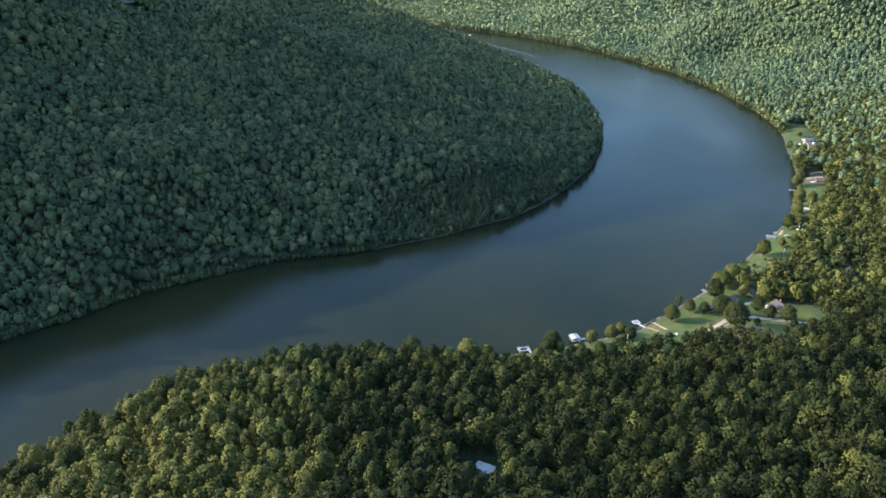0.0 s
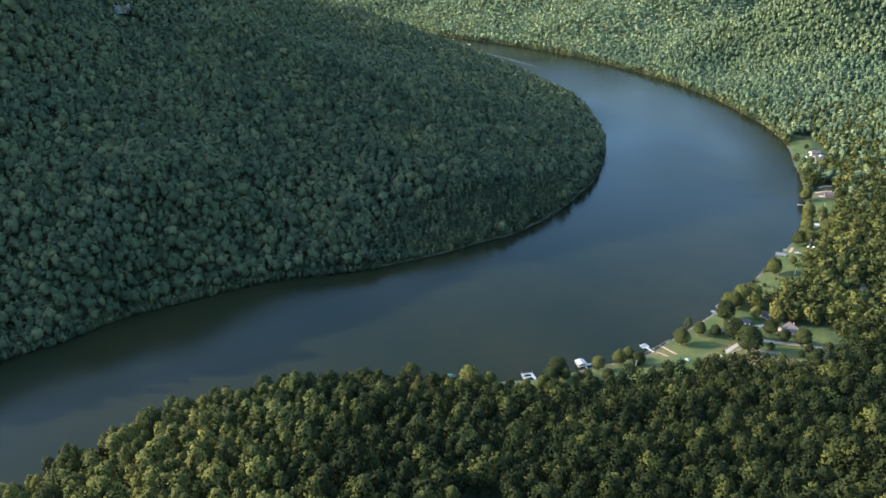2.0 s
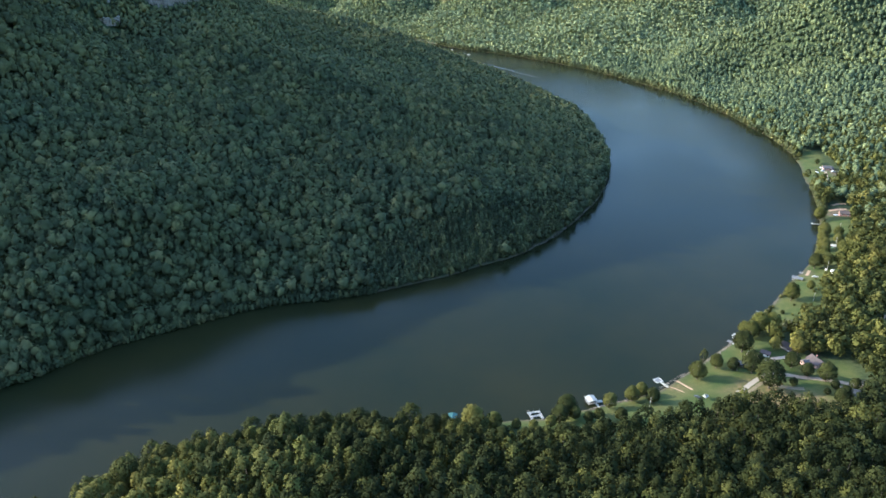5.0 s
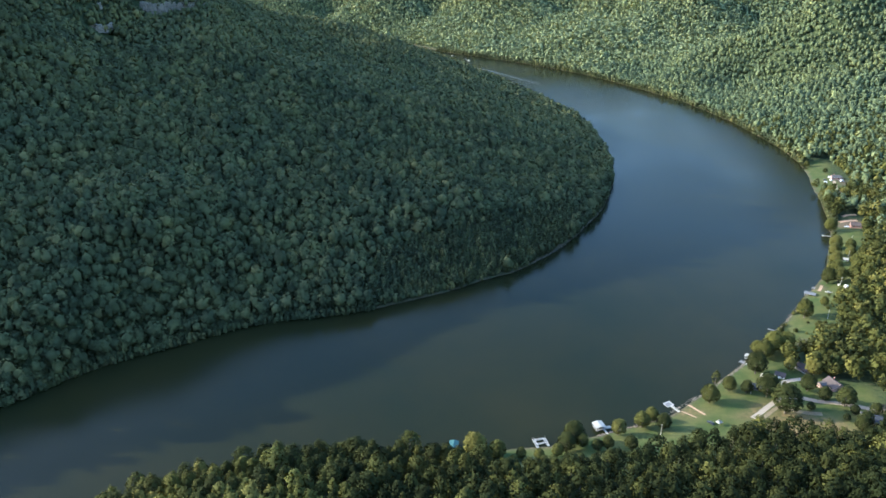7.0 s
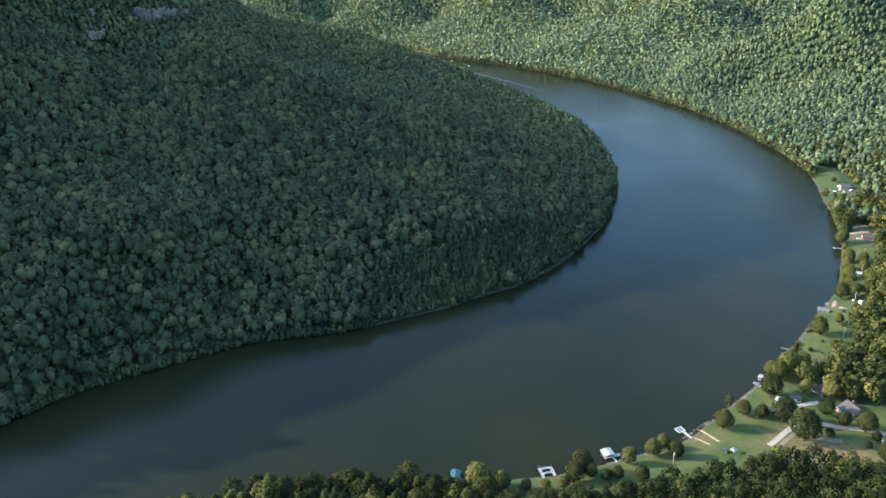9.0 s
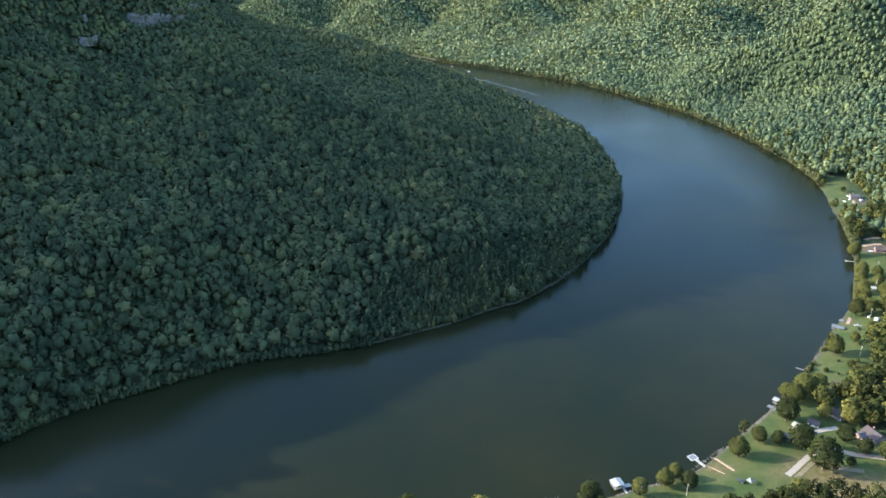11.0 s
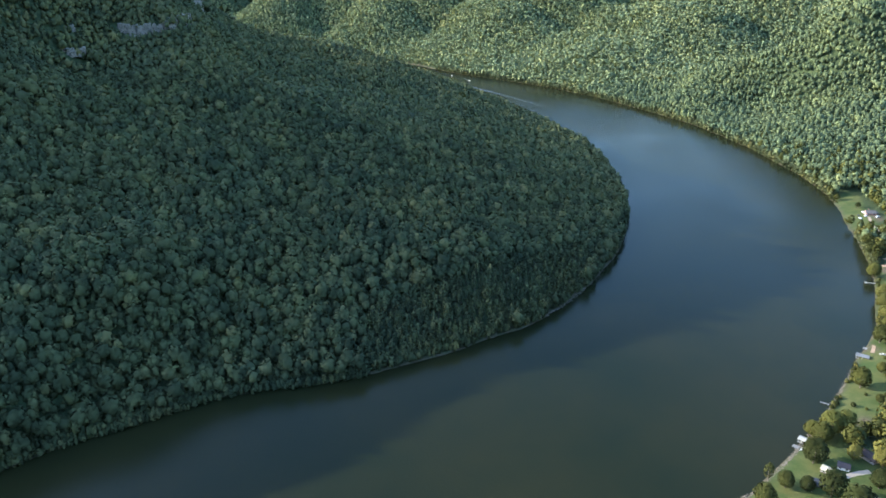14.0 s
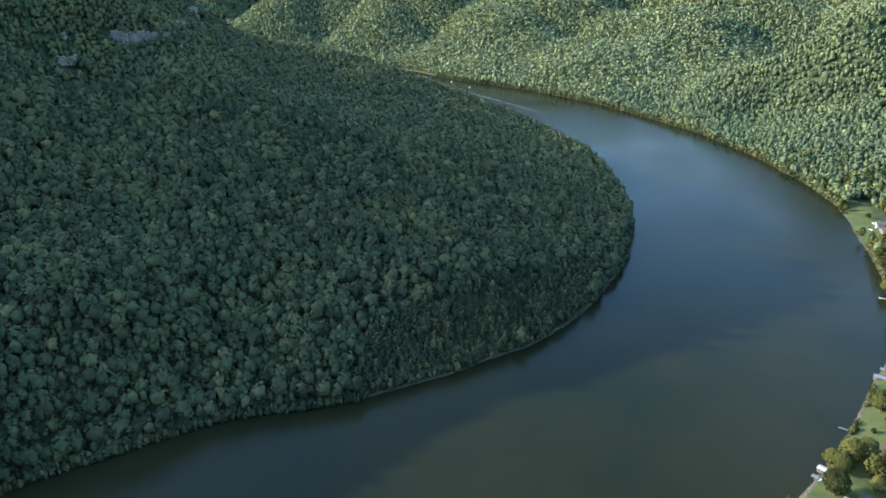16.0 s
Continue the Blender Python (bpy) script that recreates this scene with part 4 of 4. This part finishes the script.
def car(x, y, turn, paint, label, long=4.6, high=1.5):
    ob = thing("car", x, y, turn, label, "car")
    body = B()
    prism(body, [(-long / 2, 0.35), (long / 2, 0.35), (long / 2, 0.85), (long * 0.28, 0.98), (long * 0.12, high), (-long * 0.36, high), (-long / 2, 0.95)], -0.88, 0.88)
    bmesh.ops.bevel(body, geom=body.edges[:], offset=0.06, segments=1, affect="EDGES")
    part("body", body, paint, ob)
    for s in (-1, 1):
        part("side_window", block(B(), (-long * 0.11, s * 0.87, 1.2), (long * 0.4, 0.05, 0.36)), GLASS, ob)
    part("windscreen", block(B(), (long * 0.205, 0, 1.24), (0.04, 1.5, 0.62), 0, 0, Matrix.Rotation(-0.98, 4, "Y")), GLASS, ob)
    for sx in (-0.31, 0.31):
        for sy in (-1, 1):
            wheel = part("wheel", rod(B(), (sx * long, sy * 0.72, 0.33), (sx * long, sy * 0.92, 0.33), 0.33, 0.33, 14), RUBBER, ob)
            part("rim", rod(B(), (sx * long, sy * 0.90, 0.33), (sx * long, sy * 0.94, 0.33), 0.2, 0.2, 10), GREY_METAL, wheel)
    return ob


car(176.2, 453.8, 120, DARK_PAINT, "dark parked pickup beside a white shelter", 5.2, 1.7)
car(453.5, 793, 160, CAR_PAINT, "white car parked by a red brick house")
car(519.5, 952, 20, CAR_PAINT, "white car parked in a bare yard")
car(523.5, 966, 75, CAR_PAINT, "pale car parked beside a house")


# ---- poles ----
def light_pole(x, y, tall, lean=0.0):
    ob = thing("pole", x, y, 30, "pale wooden yard pole on the grass", "utility pole", "poles along the bank")
    part("shaft", rod(B(), (0, 0, -0.8), (lean, 0, tall), 0.17, 0.11), POLE_WOOD, ob)
    part("crossarm", block(B(), (lean * 0.93, 0, tall * 0.93), (1.5, 0.12, 0.14)), POLE_WOOD, ob)
    arm = part("lamp_arm", rod(B(), (lean, 0, tall * 0.86), (lean + 0.2, -0.9, tall * 0.9), 0.04, 0.03), GREY_METAL, ob)
    part("lamp", rod(B(), (lean + 0.2, -0.9, tall * 0.9), (lean + 0.22, -1.05, tall * 0.87), 0.16, 0.2), GREY_METAL, arm)
    for k in (-0.6, 0.6):
        part("insulator", rod(B(), (lean * 0.93 + k, 0, tall * 0.94), (lean * 0.93 + k, 0, tall * 0.94 + 0.3), 0.05, 0.04), WHITE_PAINT, ob)
    return ob


for px, py, tall in ((140, 444, 9), (217, 487, 8.5), (325, 589, 9), (368, 649, 10), (433, 748, 9), (407, 707, 10), (255, 549, 7), (318, 545, 9)):
    light_pole(px, py, tall)


# ---- lawn and shore trees ----
def tree_form(seed, lobes, leaves, leaf, tint, foot=0.2):
    """One spreading tree: a trunk with limbs, and a crown."""
    rng = np.random.default_rng(seed)
    (crown, soft), wood = crown_cloud(rng, lobes, leaves, leaf, rng.uniform(0.95, 1.15), rng.uniform(0.95, 1.1), foot), stem(rng, 7, 5)
    a = mesh_from("crown", crown.reshape(-1, 3), np.arange(len(crown) * 3).reshape(-1, 3), OLIVE_LEAVES, {"tint": np.full(len(crown) * 3, tint)}, True, soft.reshape(-1, 3))
    b = mesh_from("trunk", wood.reshape(-1, 3), np.arange(len(wood) * 3).reshape(-1, 3), BARK)
    return b, a


def tree(form, x, y, tall, wide, turn, label, group):
    ob = new("tree")
    ob.matrix_world = pose(x, y, height(x, y) - 0.1, 0, 0, turn) @ Matrix.Diagonal((wide, wide, tall, 1))
    for name, me in (("trunk", form[0]), ("crown", form[1])):
        new(name, me).parent = ob
    return tagged(ob, label, "tree", group)


# x, y, height, leaf colour
LAWN_TREES = [(185, 480, 16, 1), (204, 493, 13, 1), (214, 488, 11, 0), (226, 482, 20, 0), (229, 461, 24, 0), (232, 514, 20, 0), (257, 541, 20, 2), (267, 545, 18, 2), (247, 535, 17, 1), (309, 573, 8, 1), (301, 552, 10, 0), (311, 558, 13, 1), (293, 544, 12, 0), (280, 536, 10, 1), (257, 514, 12, 3), (264, 530, 11, 1), (271, 506, 16, 3),
              (282, 504, 18, 2), (257, 487, 14, 0), (262, 474, 12, 0), (271, 465, 16, 1), (247, 463, 7, 0), (262, 447, 6, 0), (271, 454, 8, 0), (268, 438, 12, 0), (283, 451, 10, 1), (287, 441, 13, 0), (263, 432, 13, 0), (113, 448, 13, 3), (131, 456, 14, 2), (140, 463, 12, 2), (144, 452, 13, 0)]
SHORE_TREES = [(421, 729, 14, 2), (412, 712, 13, 3), (346, 611, 11, 1), (354, 622, 12, 2), (371, 659, 17, 3), (384, 658, 16, 2), (397, 674, 15, 2), (387, 645, 14, 1), (404, 690, 14, 2), (411, 738, 17, 3), (401, 721, 16, 3), (390, 700, 16, 3), (381, 681, 15, 2), (362, 660, 17, 1), (334, 612, 10, 2), (309, 596, 18, 1), (432, 788, 18, 2), (18, 430, 19, 3), (31, 426, 15, 2), (46, 425, 9, 1), (57, 421, 9, 2), (102, 431, 10, 1), (116, 428, 11, 0),
               (82, 441, 18, 0), (87, 436, 11, 2), (76, 431, 15, 0), (69, 426, 10, 2), (95, 430, 9, 0), (492, 915, 10, 2), (521, 1022, 10, 2), (528, 985, 8, 0), (530, 1045, 11, 1), (246, 545, 13, 2)]
NAMES = {0: "round dark green broadleaf tree", 1: "round mid-green broadleaf tree", 2: "light green spreading broadleaf tree", 3: "yellow-green turning broadleaf tree"}
FORMS = {c: [tree_form(100 + 10 * c + k, 16, 1200, 0.030, t, 0.1) for k in range(2)] for c, t in ((0, 0.2), (1, 0.4), (2, 0.6), (3, 0.78))}
for group, rows, where in (("trees on the lawn", LAWN_TREES, "standing on a mown lawn"), ("trees by the water", SHORE_TREES, "at the water's edge")):
    for i, (x, y, tall, c) in enumerate(rows):
        tree(FORMS[c][i % 2], x, y, tall, tall * 1.58, 47 * i, NAMES[c] + " " + where, group)

for x, y, tall, c in ((290, 572, 4.2, 0), (296, 566, 2.4, 2), (318, 580, 3.6, 1), (306, 584, 2.6, 0), (334, 606, 3.0, 2), (273, 560, 3.4, 1), (349, 632, 2.8, 1)):
    shrub = tree(FORMS[c][1], x, y, tall, tall * 1.9, 31 * x, "small round garden shrub on a mown lawn", "shrubs on the lawn")
    shrub.name = "shrub"
    tagged(shrub, "small round garden shrub on a mown lawn", "shrub", "shrubs on the lawn")

# ---- the front of the near wood ----
WOOD_NAMES = ("tall olive-green broadleaf tree in a dense wood", "tall dark green broadleaf tree in a dense wood", "tall yellowing broadleaf tree in a dense wood", "tall grey-green broadleaf tree in a dense wood")
rng = np.random.default_rng(8)
WOOD = [(t, tree_form(200 + k, 14, 640, 0.027, t)) for k, t in enumerate((0.0, 0.06, 0.14, 0.24, 0.36, 0.5, 0.64, 0.82))]
for x, y in FRONT[:320]:
    # Picks lighter tints at the sunlit left end, darker ones where shade lies.
    tint, form = WOOD[int(min(7, max(0, rng.integers(0, 8) * 0.6 + rng.integers(0, 8) * 0.4 + (2 if x < -120 else -1 if x > -60 else 0))))]
    tall = (18.4 if x < 0 else 19) * min(1.4, max(0.55, rng.normal(1, 0.2)))
    if x > 25:
        tall = max(6.0, min(tall, (432 if x > 92 else 425) - y - height(x, y)))
    elif x > -14:
        tall = max(4.0, min(tall, (440 - y) * 0.9 + 3 - height(x, y)))
    tree(form, x, y, tall, max(9.0, tall) * rng.uniform(0.72, 1.28), rng.uniform(0, 360), WOOD_NAMES[1 if tint < 0.25 else 3 if tint < 0.4 else 0 if tint < 0.7 else 2], "trees of the near wood")

# ---- roads and paths ----
def ribbon(name, pts, width, mat, label, category, lift=0.14):
    line = spline(pts, 6)
    bm = B()
    rows = []
    for i, q in enumerate(line):
        d = line[min(i + 1, len(line) - 1)] - line[max(i - 1, 0)]
        d = np.array([-d[1], d[0]]) / np.hypot(*d)
        w = width / 2 * (1 + 0.06 * math.sin(i * 1.7))
        cells = []
        for k in (-1, 0, 1):
            x, y = q + d * w * k
            cells.append((x, y, max(height(x, y), height(*q)) + lift - 0.05 * abs(k)))
        lower = [(x, y, z - 0.5) for x, y, z in (cells[0], cells[2])]
        rows.append([bm.verts.new(c) for c in (lower[0], cells[0], cells[1], cells[2], lower[1])])
    for a, b in zip(rows, rows[1:]):
        for k in range(4):
            bm.faces.new((a[k], b[k], b[k + 1], a[k + 1]))
    bmesh.ops.recalc_face_normals(bm, faces=bm.faces)
    return tagged(part(name, bm, mat, None), label, category, kind="structure")


ribbon("boat_ramp_road", [(206, 457.5), (212, 462), (220, 468.5), (229, 475.5)], 3.6, CONCRETE, "pale concrete lane across the lawn", "road")
ribbon("road", [(229, 475.5), (238, 479), (250, 477.5), (258, 473), (269, 469), (279, 463), (290, 456), (312, 449), (345, 455)], 4.2, GRAVEL, "pale gravel road along the lawns", "road", 0.2)
ribbon("drive", [(243, 498.5), (251, 501), (261, 502.5)], 3.6, CONCRETE, "pale concrete drive between trees", "drive")
ribbon("lane", [(345, 455), (352, 500), (356, 545), (385, 560)], 3.4, GRAVEL, "gravel lane under trees", "road")
ribbon("clay_path", [(171, 480.5), (173.5, 474), (177.2, 465.5)], 1.5, CLAY, "worn orange clay path down to the water", "path", 0.2)
ribbon("side_path", [(163.5, 472.5), (167, 468), (170.5, 463)], 0.9, CLAY, "narrow worn clay path on the lawn", "path", 0.2)

ribbon("clay_bank", [(347, 645), (351, 650), (356, 657)], 2.6, CLAY, "bare orange clay bank beside the boathouses", "path", 0.12)
ribbon("worn_verge", [(209.5, 454.5), (216, 459.5), (224, 466), (231, 471)], 2.6, VERGE, "worn tan verge beside a concrete lane", "path", 0.1)
ribbon("worn_ground", [(231, 468), (236, 464), (243, 460), (252, 457)], 4.0, VERGE, "worn tan ground under a large tree", "path", 0.1)

ribbon("clay_terrace", [(455, 811), (465, 811), (474, 809)], 4.5, CLAY, "bare orange clay terrace above a brick house", "path", 0.15)
ribbon("clay_terrace_upper", [(466, 826), (475, 828), (483, 827)], 4.5, CLAY, "bare clay terrace at the edge of the wood", "path", 0.15)
ribbon("yard_track", [(522, 950), (516, 936), (509, 918), (506, 902)], 3.2, GRAVEL, "pale track curving down from a bare yard", "path", 0.15)
car(510, 948, 100, CAR_PAINT, "white car parked on the grass by a yard")
car(514, 958, 40, DARK_PAINT, "dark car parked in a bare yard")
car(530, 945, 10, CAR_PAINT, "pale van parked beside a bare yard", 5.4, 2.1)


# ---- stones along the water ----
def stones(name, line, count, size, spread, mat, label, seed):
    rng = np.random.default_rng(seed)
    pts = spline(line, 10)
    base = bmesh.new()
    bmesh.ops.create_icosphere(base, subdivisions=1, radius=1)
    shape = np.array([v.co[:] for v in base.verts])
    tri = np.array([[v.index for v in f.verts] for f in base.faces])
    base.free()
    verts, faces = [], []
    for k in range(count):
        u = rng.uniform(0, len(pts) - 1.001)
        i = int(u)
        q = pts[i] * (1 - u + i) + pts[i + 1] * (u - i) + rng.normal(size=2) * spread
        s = size * rng.uniform(0.5, 1.4)
        v = shape * rng.uniform(0.7, 1.25, shape.shape) * s * np.array([1, rng.uniform(0.7, 1.2), 0.65])
        a = rng.uniform(0, 6.28)
        v = np.stack([v[:, 0] * math.cos(a) - v[:, 1] * math.sin(a) + q[0], v[:, 0] * math.sin(a) + v[:, 1] * math.cos(a) + q[1], v[:, 2] + max(-0.1, height(*q)) + 0.15 * s], -1)
        faces.append(tri + 12 * k)
        verts.append(v)
    return tagged(new(name, mesh_from(name, np.concatenate(verts), np.concatenate(faces), mat)), label, "stones", kind="stuff")


stones("riprap", [(150, 468.5), (172, 484), (185, 492), (203, 506), (219, 519), (232, 532), (252, 551)], 420, 0.42, 0.7, STONE, "pale loose stones guarding the lawn's edge", 31)
stones("riprap_bank", [(262, 560), (279, 578), (300, 602), (318, 622)], 320, 0.36, 0.8, STONE, "pale loose stones along the grassy bank", 32)
stones("bank_rubble", [(100, 449), (112, 453), (130, 459)], 60, 0.6, 0.7, STONE, "loose stones at the water's edge", 33)
stones("tip_rubble", [(80, 708), (128, 759), (180, 841), (215, 915)], 260, 0.6, 0.8, STONE, "pale stones along the shaded point", 34)


# ---- the wash of the boats ----
def wash(line, crests, label):
    """Low parallel crests left by a passing boat."""
    pts = spline(line, 10)
    ob = tagged(new("boat_wash"), label, "wake", kind="stuff")
    for k, (off, wide, high) in enumerate(crests):
        bm = B()
        rows = []
        for i, q in enumerate(pts):
            d = pts[min(i + 1, len(pts) - 1)] - pts[max(i - 1, 0)]
            d = np.array([-d[1], d[0]]) / np.hypot(*d)
            u = i / (len(pts) - 1)
            w = wide * (0.5 + 0.9 * u) * (1.02 - u ** 2) * (1 + 0.25 * math.sin(i * 2.3 + k))
            c = q + d * off * (0.4 + u) + d * 0.6 * math.sin(i * 1.1 + k)
            rows.append([bm.verts.new((*(c + d * s * w), z)) for s, z in ((-1, -0.05), (-0.3, high * (1 - 0.8 * u) + 0.03), (0.3, high * (1 - 0.8 * u) + 0.03), (1, -0.05))])
        for a, b in zip(rows, rows[1:]):
            for m in range(3):
                bm.faces.new((a[m], b[m], b[m + 1], a[m + 1]))
        bmesh.ops.recalc_face_normals(bm, faces=bm.faces)
        tagged(part("crest", bm, GLINT_FOAM, ob), kind="stuff")
    return ob


# Pale colour holds the sky's reflection on the swell as well as foam.
GLINT_FOAM = plain("glinting_foam", (0.06, 0.066, 0.066), 0.4, 0, 0.4, 0.5, 0.05)
wash([(63, 1976), (77, 1953), (142, 1840), (208, 1717), (235, 1660)], ((0, 1.6, 0.3), (7, 0.8, 0.2)), "pale streak of foam and painted sky glint left by passing boats")
wash([(80, 2049), (76, 2065), (70, 2085)], ((0, 0.9, 0.2),), "short churned foam behind a motorboat")


# ---- crags on the mountain ----
def crag(line, tall, seed):
    """A sandstone wall of jointed blocks where the slope steps up."""
    rng = np.random.default_rng(seed)
    pts = spline(line, 12)
    run = np.concatenate([[0], np.cumsum(np.hypot(*np.diff(pts, axis=0).T))])
    x0, y0 = pts[len(pts) // 2]
    z0 = float(np.mean([height(x, y) for x, y in pts]))
    ob = new("crag")
    ob.matrix_world = pose(x0, y0, z0)
    tagged(ob, "pale jointed sandstone crag rising above the forest", "rock face", "crags on the mountain")
    at = 0.0
    while at < run[-1]:
        w = rng.uniform(1.8, 4.4)
        x, y = np.interp(at + w / 2, run, pts[:, 0]), np.interp(at + w / 2, run, pts[:, 1])
        xa, ya = np.interp(at + w, run, pts[:, 0]), np.interp(at + w, run, pts[:, 1])
        xb, yb = np.interp(at, run, pts[:, 0]), np.interp(at, run, pts[:, 1])
        turn = math.atan2(ya - yb, xa - xb)
        top = tall * rng.uniform(0.8, 1.05)
        z = -4.0
        while z < top:
            h = rng.uniform(1.6, 4.2)
            bm = B()
            inward = 3.0 + rng.uniform(-1.0, 1.0) + 0.08 * z
            c = (x - x0 - math.sin(turn) * inward, y - y0 + math.cos(turn) * inward, z + h / 2)
            block(bm, c, (w * 0.98, 9, h * 0.97), turn + rng.uniform(-0.1, 0.1), 0.5)
            for v in bm.verts:
                v.co += Vector(rng.uniform(-0.5, 0.5, 3))
            part("rock", bm, ROCK, ob)
            z += h
        at += w if rng.random() < 0.93 else w * 1.6
    return ob


for k, (line, _) in enumerate(CRAG_LINES):
    crag(line, (10, 12, 13, 15, 5, 4)[k], 41 + k)
